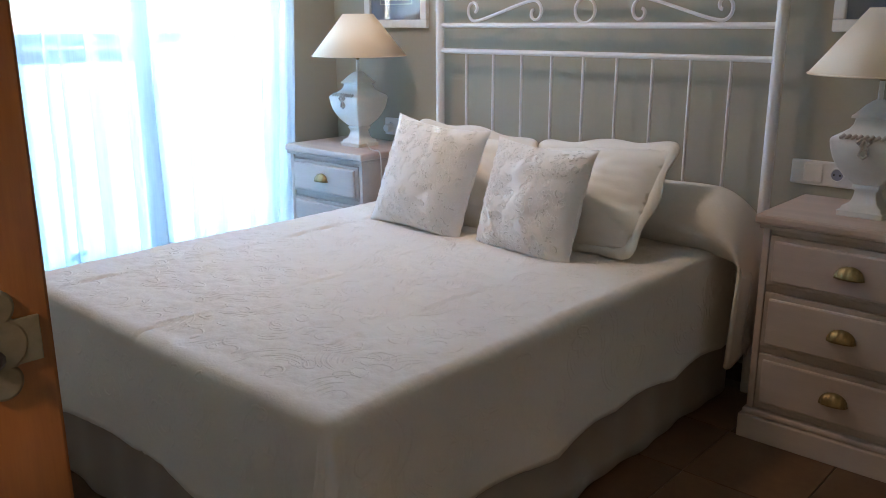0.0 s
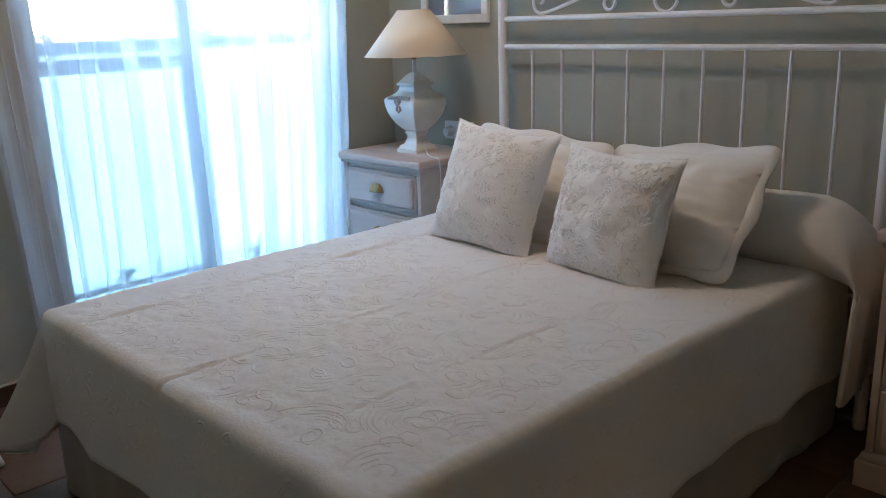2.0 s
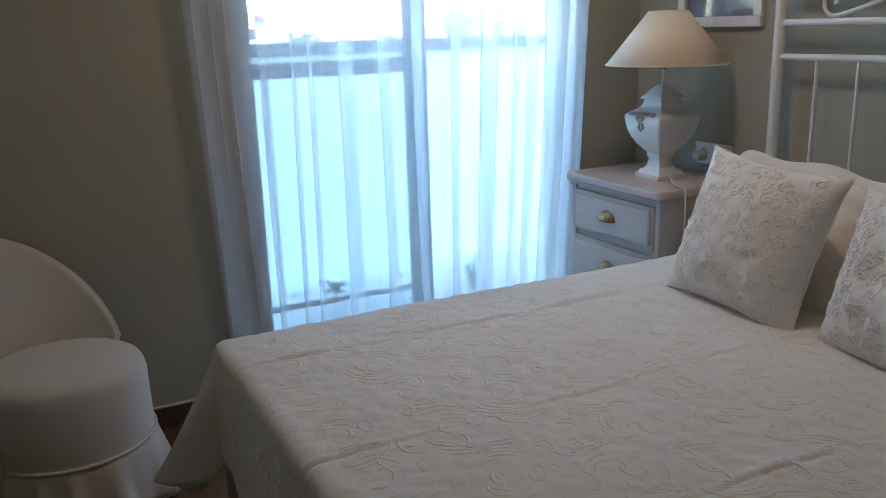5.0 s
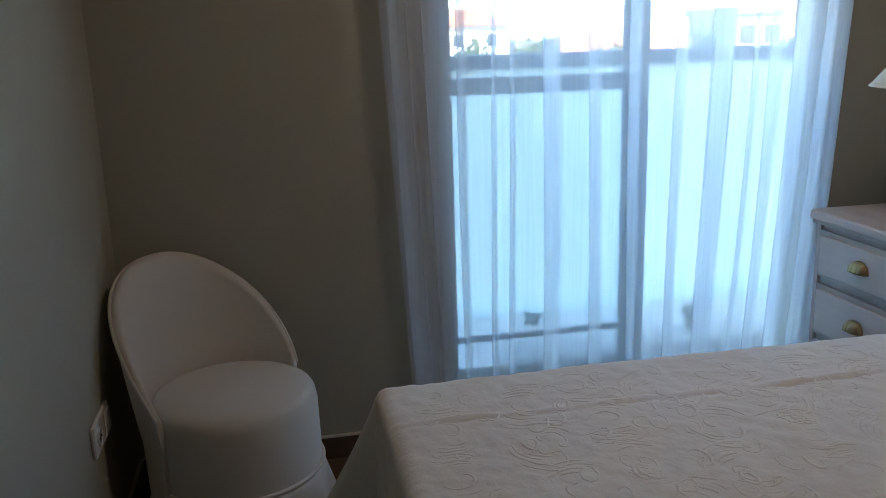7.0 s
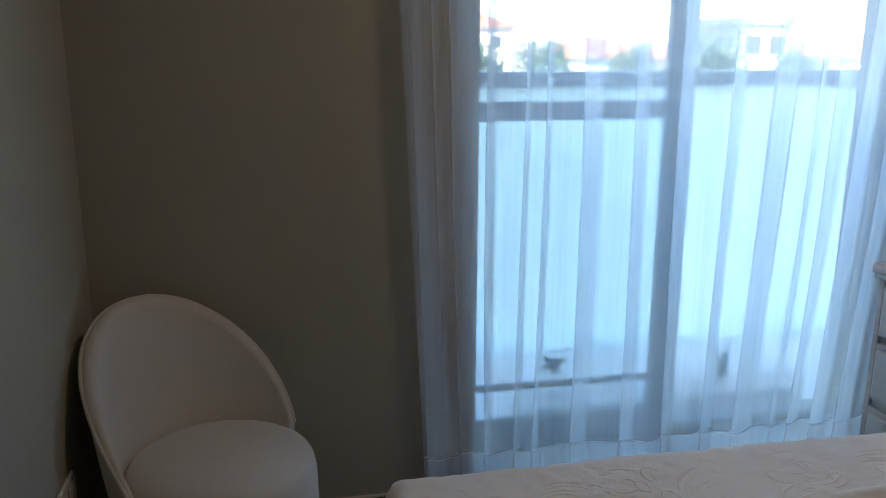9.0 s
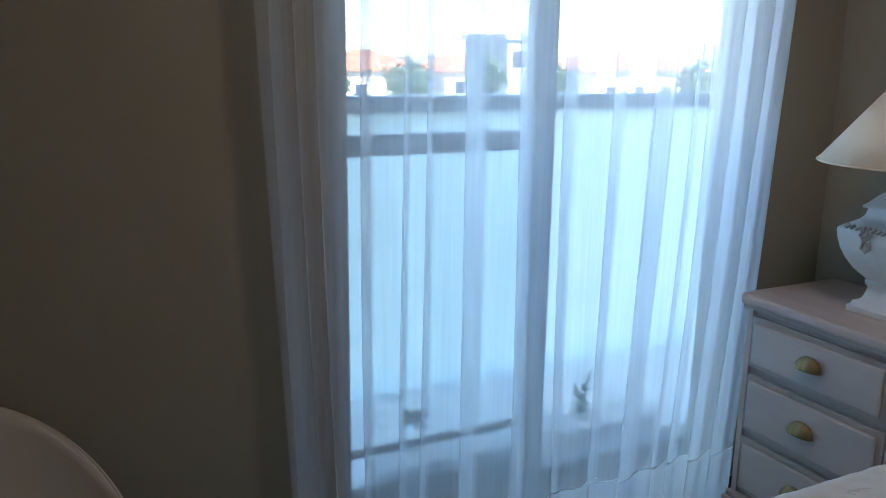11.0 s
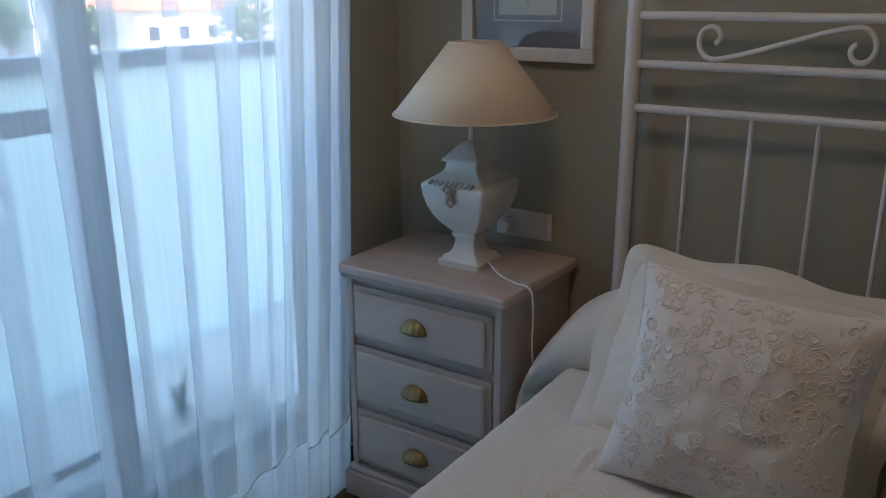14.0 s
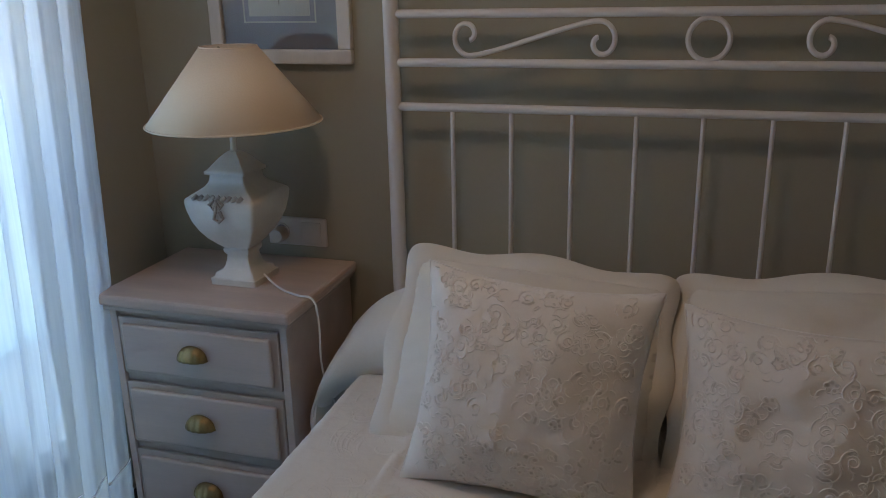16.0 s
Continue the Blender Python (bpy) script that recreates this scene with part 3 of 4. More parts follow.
r_top = random.Random(21)
quilt = Relief(on_top, 0.0044, 0.0015)
for j in range(10):
    for i in range(8):
        cx = BX0 + 0.10 + 0.178 * (i + 0.5 * (j % 2)) + r_top.uniform(-0.02, 0.02)
        cy = BY0 + 0.10 + 0.172 * j + r_top.uniform(-0.02, 0.02)
        turn, flip = r_top.uniform(-0.7, 0.7) + math.pi * (j % 2), 1 if (i + j) % 2 else -1
        for st in plume_strokes(r_top):
            pts = placed(st, cx, cy, turn, flip)
            if all(BX0 + 0.05 < x < BX1 - 0.05 and BY0 + 0.05 < y < 2.5 for x, y in pts):
                quilt.stroke(pts, r_top.uniform(0.7, 1.15))
quilt.link("quilting", SPREAD, bs, "raised feather scrolls of the weave", "stuff")
drop_quilt = Relief(lambda x, y: on_drop(x * RIM_STEP, y / 0.0168), 0.0052, 0.0018)
RIM_STEP = len(FALL) / (2 * (2.49 - BY0) + BX1 - BX0 + 0.15)
for i in range(30):
    for st in plume_strokes(r_top):
        pts = placed(st, 0.10 + 0.178 * i, 0.13 + 0.09 * (i % 2), r_top.uniform(-0.5, 0.5), 1 if i % 2 else -1)
        if all(0.03 < y < 0.34 for x, y in pts):
            drop_quilt.stroke(pts, r_top.uniform(0.7, 1.1))
drop_quilt.link("quilting", SPREAD, bs, "raised feather scrolls of the weave", "stuff")

# bolster wrapped in the turned-up cover, its ends hanging down
BC = Vector((0, 2.445, 0.645))


def bolster_point(u, v):
    """Cross section v from the foot side over the top to the wall, u along the bed with both hanging ends."""
    a = math.pi * (1.38 - 1.55 * v)
    y = BC.y + 0.135 * math.cos(a)
    ztop = BC.z + 0.112 * math.sin(a)
    span0, span1 = -2.30, -0.628
    low = 0.20 + 0.015 * math.sin(y * 45)
    side = -1 if u < 0.5 else 1
    knee = (0.42 if side < 0 else 0.50) + 0.02 * math.sin(a)
    curve = 0.30 if side < 0 else 0.18
    q = min(u, 1 - u)
    edge = span0 if side < 0 else span1
    puff = 0.012 * math.sin(y * 34 + side) + 0.01 * noise.noise((y * 8, side, 0))
    if q < 0.14:
        t = q / 0.14
        x = edge - side * 0.015 * (1 - t) + side * puff * (1 - 0.6 * t)
        z = low + (knee - low) * t
    elif q < 0.30:
        t = (q - 0.14) / 0.16 * math.pi / 2
        x = edge - side * curve * (1 - math.cos(t)) + side * puff * 0.4 * math.cos(t)
        z = knee + (ztop - knee) * math.sin(t)
    else:
        t = (q - 0.30) / 0.20
        mid = (span0 + span1) / 2
        x = (edge - side * curve) * (1 - t) + mid * t
        z = ztop
    z += 0.005 * noise.noise((x * 7, y * 9, z * 7))
    return Vector((x, y, z))


bo = tagged(part("bolster", sheet(180, 34, bolster_point), BOLSTER_CLOTH), "long off-white bolster under turned cotton cover at the headboard", "bolster")
bo.modifiers.remove(bo.modifiers["edges"])
so = bo.modifiers.new("cloth", "SOLIDIFY")
so.thickness = 0.008

for end in (0.0, 1.0):
    part("hem", tube([bolster_point(end, k / 60) for k in range(61)], 0.0045, sides=6), BOLSTER_CLOTH, bo, "stitched hem", split=False)

# ---- iron headboard ----
HY = 2.60
hb = thing("headboard", "white lacquered iron headboard with scrolls, ring and thin bars", "headboard", pose(0, 0, 0))
PL, PR = -2.166, -0.684
for px in (PL, PR):
    part("post", lathe([(0, 0.0), (0.019, 0.0), (0.019, 1.46), (0.015, 1.475), (0.008, 1.482), (0, 1.484)], 20, centre=(px, HY, 0)), WHITE_METAL, hb)
for z in (1.388, 1.274, 1.167):
    part("rail", tube([(PL + 0.015, HY, z), (PR - 0.015, HY, z)], 0.0105, sides=14), WHITE_METAL, hb)
part("rail", tube([(PL + 0.015, HY, 0.42), (PR - 0.015, HY, 0.42)], 0.0105, sides=14), WHITE_METAL, hb)
for i in range(9):
    bx = -2.014 + 0.1468 * i
    part("bar", tube([(bx, HY, 0.425), (bx, HY, 1.158)], 0.0056, sides=10), WHITE_METAL, hb)


def scroll_path():
    """S scroll between two rails, from 0 to 0.395 m."""
    left = []
    for k in range(30):
        q = k / 29
        a = radians(-60 + 330 * q)
        r = 0.010 + 0.030 * q
        left.append((0.042 + r * math.cos(a), 0.066 + r * math.sin(a) * 1.15))
    tail = left[-1]
    mid = []
    p0, p1 = Vector((tail[0], tail[1])), Vector((0.395 - tail[0], 0.118 - tail[1]))
    d0 = Vector((1.0, -0.05)) * 0.16
    for k in range(1, 24):
        t = k / 24
        h00, h10 = 2 * t ** 3 - 3 * t ** 2 + 1, t ** 3 - 2 * t ** 2 + t
        h01, h11 = -2 * t ** 3 + 3 * t ** 2, t ** 3 - t ** 2
        p = h00 * p0 + h10 * d0 + h01 * p1 + h11 * d0
        mid.append((p.x, p.y))
    right = [(0.395 - x, 0.118 - z) for x, z in reversed(left)]
    return left + mid + right


def scroll(x0, flip):
    return [((x0 - x if flip else x0 + x), HY, 1.2715 + z) for x, z in scroll_path()]


part("scroll", tube(scroll(-2.015, False), 0.0062, sides=10), WHITE_METAL, hb)
part("scroll", tube(scroll(-0.84, True), 0.0062, sides=10), WHITE_METAL, hb)
part("ring", tube([(-1.428 + 0.044 * math.cos(a), HY, 1.3295 + 0.046 * math.sin(a)) for a in [2 * math.pi * k / 40 for k in range(40)]], 0.006, sides=10, closed=True), WHITE_METAL, hb)

# ---- pillows ----


def pillow_bm(w, h, t, power=2.6, pinch=0.06, crumple=0.006, seed=0.0, n=30, swell=0.55):
    bm = bmesh.new()

    def point(u, v, s):
        a, b = u * 2 - 1, v * 2 - 1
        prof = max(0.0, (1 - abs(a) ** power)) ** swell * max(0.0, (1 - abs(b) ** power)) ** swell
        x = a * w / 2 * (1 - pinch * (1 - b * b) * abs(a) ** 3)
        z = b * h / 2 * (1 - pinch * (1 - a * a) * abs(b) ** 3)
        wr = crumple * noise.noise((a * 2.4 + seed, b * 2.4, seed + s)) + crumple * 0.5 * noise.noise((a * 6 + seed, b * 6, s * 3)) + 0.010 * noise.noise((a * 13, b * 13 + seed, s)) * max(abs(a), abs(b)) ** 3
        return Vector((x, s * t / 2 * prof + wr * (0.25 + prof), z))

    sheet(n, n, lambda u, v: point(u, v, 1), bm)
    sheet(n, n, lambda u, v: point(u, v, -1), bm)
    bmesh.ops.remove_doubles(bm, verts=bm.verts, dist=0.0008)
    return bm, point


def embroidery(point, w, h, seed, owner):
    """Cutwork flowers and scrolls on the front of a cushion, thin raised cords with small shade-coloured patches
    between them.
    """
    r = random.Random(seed)

    def front(x, y):
        u, v = min(max(x / w + 0.5, 0.02), 0.98), min(max(y / h + 0.5, 0.02), 0.98)
        p, e = point(u, v, -1), 0.004
        nrm = (point(u + e, v, -1) - p).cross(point(u, v + e, -1) - p).normalized()
        return p, (nrm if nrm.y < 0 else -nrm)

    cord, gaps = Relief(front, 0.0020, 0.0025), Relief(front, 0.001, 0.0006)
    for j in range(11):
        for i in range(11):
            cx, cy = w * (0.09 + 0.82 * (i + 0.5 * (j % 2)) / 10.5 - 0.5) + r.uniform(-0.010, 0.010), h * (0.08 + 0.84 * j / 10 - 0.5) + r.uniform(-0.010, 0.010)
            edge = min(0.5 - abs(cx / w), 0.5 - abs(cy / h))
            if edge < 0.045 or (edge > 0.30 and r.random() < 0.45) or r.random() < 0.16:
                continue
            turn, flip = r.uniform(0, 6.28), r.choice((-1, 1))
            if r.random() < 0.78:
                rad = r.uniform(0.007, 0.014)
                cord.stroke(placed(arc_path(0, 0, 0.004, rad, 0.0, r.uniform(6.5, 9.0), 18), cx, cy, turn, flip))
                a0 = r.uniform(0, 3)
                cord.stroke(placed(arc_path(0, 0, rad + 0.006, rad + 0.008, a0, a0 + r.uniform(1.2, 2.6), 10), cx, cy, turn, flip))
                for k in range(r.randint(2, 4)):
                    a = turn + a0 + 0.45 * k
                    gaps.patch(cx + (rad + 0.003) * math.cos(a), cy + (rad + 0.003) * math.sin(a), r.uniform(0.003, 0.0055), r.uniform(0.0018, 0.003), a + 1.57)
            else:
                rad = r.uniform(0.007, 0.010)
                for k in range(5):
                    a = turn + k * 1.2566
                    px, py = cx + rad * math.cos(a), cy + rad * math.sin(a)
                    cord.stroke(arc_path(px, py, rad * 0.62, rad * 0.62, a - 2.0, a + 2.0, 8), 0.9)
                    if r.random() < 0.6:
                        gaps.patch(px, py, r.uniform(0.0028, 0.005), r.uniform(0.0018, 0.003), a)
            for k in range(5):
                x0, y0 = cx + r.uniform(-0.026, 0.026), cy + r.uniform(-0.024, 0.024)
                a0 = r.uniform(0, 6.28)
                cord.stroke(arc_path(x0, y0, r.uniform(0.006, 0.012), r.uniform(0.008, 0.014), a0, a0 + r.uniform(1.5, 3.2), 8), 0.8)
    gaps.link("cutwork", CUTWORK_SHADE, owner, "small flat patches coloured like the shade in cutwork openings", "stuff")
    cord.link("embroidery", THREAD, owner, "raised white thread scrolls", "stuff")


def cushion(at, seed, w, h):
    c = thing("cushion", "square off-white embroidered cotton cushion leaning on the pillows", "cushion", at, "embroidered cushions")
    bm, point = pillow_bm(w, h, 0.17, 2.4, 0.11, 0.010, seed, 48, 0.62)
    part("cover", bm, CUSHION, c)
    embroidery(point, w, h, seed, c)
    part("piping", tube([point(u, v, 1) for u, v in [(k / 30, 0) for k in range(30)] + [(1, k / 30) for k in range(30)] + [(1 - k / 30, 1) for k in range(30)] + [(0, 1 - k / 30) for k in range(30)]], 0.0016, sides=6, closed=True), THREAD, c, split=False)
    return c


def sham(at, seed):
    c = thing("pillow", "off-white linen pillow sham with a wide scalloped flange", "pillow", at, "pillows on the bed")
    bm, point = pillow_bm(0.53, 0.39, 0.17, 2.6, 0.0, 0.014, seed, 44, 0.85)
    part("cover", bm, LINEN, c, split=False)
    fl = bmesh.new()
    N = 240
    inner, outer = [], []
    for k in range(N):
        a = 2 * math.pi * k / N
        ca, sa = math.cos(a), math.sin(a)
        q = 1 / (abs(ca) ** 10 + abs(sa) ** 10) ** (1 / 10)
        ix, iz = 0.235 * q * ca, 0.165 * q * sa
        along = (q * ca + 1) / 2 * 2 if abs(sa) > abs(ca) else (q * sa + 1) / 2 * 2
        sc = 0.062 + 0.009 * math.cos(2 * math.pi * along)
        ox, oz = (0.235 + sc) * q * ca, (0.165 + sc) * q * sa
        wy = 0.008 * noise.noise((ca * 2.5 + seed, sa * 2.5, seed))
        inner.append(fl.verts.new((ix, 0, iz)))
        outer.append(fl.verts.new((ox, wy, oz)))
    for k in range(N):
        fl.faces.new((inner[k], inner[(k + 1) % N], outer[(k + 1) % N], outer[k]))
    f = part("flange", fl, LINEN, c, "scalloped linen flange")
    m = f.modifiers.new("cloth", "SOLIDIFY")
    m.thickness, m.offset = 0.005, 0
    return c


sham(pose(-1.748, 2.210, 0.702, -37, 4, 2), 1.3)
sham(pose(-1.165, 2.215, 0.715, -42, -5, -4), 4.1)
cushion(pose(-1.698, 2.015, 0.738, -20, 4, 1), 2, 0.445, 0.425)
cushion(pose(-1.222, 2.005, 0.714, -18, 0, -8), 7, 0.445, 0.40)

# ---- nightstands ----


def cup_pull():
    bm = bmesh.new()
    n, m = 42, 10

    def f(u, v):
        a = math.pi * u
        b = v * math.pi / 2
        flute = 1 + 0.06 * abs(math.cos(a * 7)) * math.sin(b)
        return Vector((0.038 * math.cos(a) * flute, -0.002 - 0.026 * math.sin(a) ** 0.8 * math.sin(b) * flute, -0.012 + 0.036 * math.sin(a) ** 0.8 * math.cos(b * 0.97) * flute))

    sheet(n, m, f, bm)
    return bm


def nightstand(at, W):
    """W wide along x, front at y = 0, back at y = 0.41."""
    t = thing("nightstand", "pale limed wooden nightstand with three drawers and brass shell pulls", "nightstand", at, "nightstands beside the bed")
    part("top", box((0, 0, 0.700), (W, 0.41, 0.731)), LIMED_TOP, t, smooth=False, bevel=0.009)
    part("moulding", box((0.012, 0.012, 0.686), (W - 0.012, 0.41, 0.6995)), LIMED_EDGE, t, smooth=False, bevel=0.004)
    part("side_panel", box((0.022, 0.024, 0.10), (0.042, 0.405, 0.6855)), LIMED, t, smooth=False, bevel=0.002)
    part("side_panel", box((W - 0.042, 0.024, 0.10), (W - 0.022, 0.405, 0.6855)), LIMED, t, smooth=False, bevel=0.002)
    part("back_panel", box((0.0425, 0.39, 0.10), (W - 0.0425, 0.405, 0.6855)), LIMED, t, smooth=False)
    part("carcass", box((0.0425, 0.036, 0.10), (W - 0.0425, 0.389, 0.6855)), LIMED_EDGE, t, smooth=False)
    part("plinth", box((0.004, 0.004, 0.0), (W - 0.004, 0.405, 0.078)), LIMED, t, smooth=False, bevel=0.004)
    part("plinth_moulding", box((0.012, 0.012, 0.0785), (W - 0.012, 0.405, 0.0995)), LIMED, t, smooth=False, bevel=0.008)
    for z0, z1 in ((0.512, 0.668), (0.312, 0.488), (0.118, 0.289)):
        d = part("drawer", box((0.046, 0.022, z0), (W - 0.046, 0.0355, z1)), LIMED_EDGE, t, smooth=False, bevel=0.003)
        part("drawer_front", box((0.062, 0.008, z0 + 0.014), (W - 0.062, 0.0215, z1 - 0.014)), LIMED, d, smooth=False, bevel=0.006)
        p = part("cup_pull", cup_pull(), BRONZE, d, "brass shell-shaped pull", at=pose(W / 2 - 0.004, 0.0075, (z0 + z1) / 2 + 0.002))
        s = p.modifiers.new("thick", "SOLIDIFY")
        s.thickness = 0.002
    return t


nightstand(pose(-2.858, 2.250, 0), 0.544)
nightstand(pose(-0.574, 2.246, 0), 0.575)

# ---- table lamps ----


def lamp(at):
    t = thing("table_lamp", "white ceramic urn table lamp with a cream conical shade", "lamp", at, "bedside lamps")
    prof = [(0.064, 0.0), (0.065, 0.016), (0.057, 0.020), (0.055, 0.029), (0.042, 0.034), (0.036, 0.044), (0.032, 0.058), (0.030, 0.072), (0.036, 0.080), (0.037, 0.088), (0.034, 0.092),
            (0.046, 0.104), (0.062, 0.122), (0.077, 0.146), (0.088, 0.172), (0.095, 0.200), (0.098, 0.222), (0.096, 0.230), (0.088, 0.236), (0.072, 0.246), (0.058, 0.256), (0.050, 0.268), (0.047, 0.284)]
    part("urn", square_lathe(prof, soft=0.10), CERAMIC, t)
    part("lid", square_lathe([(0.047, 0.2845), (0.057, 0.286), (0.057, 0.293), (0.050, 0.298), (0.040, 0.310), (0.028, 0.324), (0.016, 0.334), (0.010, 0.338)], soft=0.10), CERAMIC, t)
    part("neck", lathe([(0.0075, 0.337), (0.0075, 0.391)], 16), CERAMIC, t)
    part("stem", lathe([(0.0065, 0.3915), (0.0065, 0.392), (0.010, 0.394), (0.010, 0.41), (0.006, 0.411), (0.006, 0.585)], 16), BRONZE, t)
    g = bmesh.new()
    for k in range(9):
        x = -0.062 + 0.0155 * k
        tube([(x - 0.006, -0.094, 0.233), (x, -0.0985, 0.236), (x + 0.007, -0.094, 0.243)], 0.0052, g, 6)
    part("garland", g, ROPE, t, "aged rope garland")
    b = bmesh.new()
    tube([(-0.008, -0.098, 0.234), (-0.020, -0.102, 0.222), (-0.010, -0.103, 0.212), (0.0, -0.100, 0.230), (0.010, -0.103, 0.214), (0.018, -0.102, 0.224), (0.004, -0.099, 0.234)], 0.0042, b, 6)
    tube([(0.0, -0.100, 0.232), (-0.006, -0.1, 0.205), (-0.013, -0.098, 0.186), (0.0, -0.098, 0.178), (0.012, -0.098, 0.188), (0.006, -0.1, 0.206)], 0.0045, b, 6)
    part("tassel", b, ROPE, t)
    sh = part("shade", lathe([(0.213, 0.409), (0.0685, 0.592)], 72), SHADE, t, "cream parchment cone", at=pose(0.012, 0, 0))
    m = sh.modifiers.new("card", "SOLIDIFY")
    m.thickness = 0.0025
    part("shade_rim", tube([(0.213 * math.cos(a), 0.213 * math.sin(a), 0.410) for a in [2 * math.pi * k / 72 for k in range(72)]], 0.0025, sides=6, closed=True), SHADE, sh)
    part("shade_rim", tube([(0.0685 * math.cos(a), 0.0685 * math.sin(a), 0.591) for a in [2 * math.pi * k / 36 for k in range(36)]], 0.002, sides=6, closed=True), SHADE, sh)
    for k in range(3):
        a = 2 * math.pi * k / 3 + 0.4
        part("shade_spoke", tube([(-0.01, 0, 0.580), (0.066 * math.cos(a), 0.066 * math.sin(a), 0.586)], 0.0018, sides=6), BRONZE, sh)
    return t


lamp_a = lamp(pose(-2.541, 2.452, 0.7315))
copy_thing(lamp_a, pose(-0.322, 2.446, 0.7315))
cable = bpy.data.curves.new("lamp_cable", "CURVE")
cable.dimensions = "3D"
cable.bevel_depth = 0.0028
sp = cable.splines.new("BEZIER")
route = [(-2.478, 2.44, 0.752), (-2.42, 2.40, 0.737), (-2.345, 2.36, 0.7355), (-2.296, 2.345, 0.733), (-2.286, 2.342, 0.70), (-2.283, 2.345, 0.55), (-2.27, 2.40, 0.40)]
sp.bezier_points.add(len(route) - 1)
for bp, c in zip(sp.bezier_points, route):
    bp.co = c
    bp.handle_left_type = bp.handle_right_type = "AUTO"
cable.materials.append(PLASTIC)
tagged(new("lamp_cable", cable), "thin white lamp cable trailing over the nightstand edge", "cable")

# ---- sockets ----


def socket(at, label, half=0.09, ox=-0.045, plug=False):
    """Double plate in the xz plane facing -y: an outlet at ox and a rocker."""
    t = thing("wall_socket", label, "socket", at, "wall sockets")
    part("plate", box((-half, -0.012, -0.041), (half, 0, 0.041)), PLASTIC, t, smooth=False, bevel=0.007)
    rx = -ox
    part("rocker", box((rx - 0.030, -0.0165, -0.030), (rx + 0.030, -0.0125, 0.030)), PLASTIC, t, smooth=False, bevel=0.002)
    ring = tube([(ox + 0.021 * math.cos(a), -0.0135, 0.021 * math.sin(a)) for a in [2 * math.pi * k / 28 for k in range(28)]], 0.0028, sides=6, closed=True)
    o = part("outlet", ring, PLASTIC, t)
    well = lathe([(0, 0), (0.0195, 0), (0.0195, 0.0016), (0, 0.0016)], 24)
    bmesh.ops.rotate(well, verts=well.verts, cent=(0, 0, 0), matrix=Matrix.Rotation(radians(90), 3, "X"))
    part("outlet_well", well, MAT_GREY, o, at=pose(ox, -0.0122, 0))
    for dx in (-0.0095, 0.0095):
        h = lathe([(0, 0), (0.003, 0), (0.003, 0.002), (0, 0.002)], 12)
        bmesh.ops.rotate(h, verts=h.verts, cent=(0, 0, 0), matrix=Matrix.Rotation(radians(90), 3, "X"))
        part("pin_hole", h, DARKHOLE, o, at=pose(ox + dx, -0.0139, 0))
    if plug:
        pl = lathe([(0, -0.002), (0.021, -0.002), (0.021, 0.026), (0.017, 0.036), (0, 0.037)], 24)
        bmesh.ops.rotate(pl, verts=pl.verts, cent=(0, 0, 0), matrix=Matrix.Rotation(radians(90), 3, "X"))
        part("plug", pl, PLASTIC, t, "round white plug", at=pose(ox, -0.014, -0.006))
    return t


socket(pose(-2.492, WY, 0.802), "white double wall socket with a plug beside the lamp", plug=True)
socket(pose(-0.515, WY, 0.803), "white wall socket and switch plate beside the headboard", 0.112, 0.038)
socket(pose(-2.47, FY, 0.40, 0, 0, 180), "white wall socket low beside the slipper chair")

# ---- pictures ----


def picture(at, label):
    """0.405 m wide, 0.50 m high; back at y = 0."""
    t = thing("framed_picture", label, "picture", at, "pictures over the nightstands")
    w, h, b = 0.405, 0.50, 0.037
    f = bmesh.new()
    box((0, -0.022, 0), (w, 0, b), f)
    box((0, -0.022, h - b), (w, 0, h), f)
    box((0, -0.022, b), (b, 0, h - b), f)
    box((w - b, -0.022, b), (w, 0, h - b), f)
    part("frame", f, FRAMEWOOD, t, "white painted wood frame", smooth=False, bevel=0.004)
    part("mount", box((b, -0.006, b), (w - b, -0.001, h - b)), MAT_GREY, t, "grey card mount", smooth=False)
    ln = bmesh.new()
    box((0.098, -0.0075, 0.104), (w - 0.098, -0.0065, 0.108), ln)
    box((0.098, -0.0075, h - 0.108), (w - 0.098, -0.0065, h - 0.104), ln)
    box((0.098, -0.0075, 0.108), (0.102, -0.0065, h - 0.108), ln)
    box((w - 0.102, -0.0075, 0.108), (w - 0.098, -0.0065, h - 0.108), ln)
    part("mount_line", ln, MAT_PALE, t, smooth=False)
    pr = part("print", box((0.115, -0.0078, 0.121), (w - 0.115, -0.0066, h - 0.121)), MAT_PALE, t, "pale botanical print", smooth=False)
    st = bmesh.new()
    tube([(0.205, -0.0085, 0.15), (0.200, -0.0085, 0.22), (0.207, -0.0085, 0.30), (0.20, -0.0085, 0.345)], 0.0018, st, 5)
    for k, (z, s) in enumerate(((0.18, 1), (0.215, -1), (0.25, 1), (0.285, -1), (0.32, 1))):
        tube([(0.203, -0.0085, z), (0.203 + s * 0.022, -0.0085, z + 0.018), (0.203 + s * 0.045, -0.0085, z + 0.022)], 0.0032, st, 5, taper=lambda q: 0.35 + 1.0 * math.sin(q * math.pi))
    part("plant_drawing", st, PRINT_INK, pr)
    pane = part("picture_glass", box((b, -0.0125, b), (w - b, -0.0105, h - b)), PICTURE_GLASS, t, "clear glass", smooth=False)
    return t


picture(pose(-2.70, WY, 1.262), "white framed botanical print in grey mount above nightstand")
picture(pose(-0.545, WY, 1.256), "white framed botanical print beside the iron headboard")

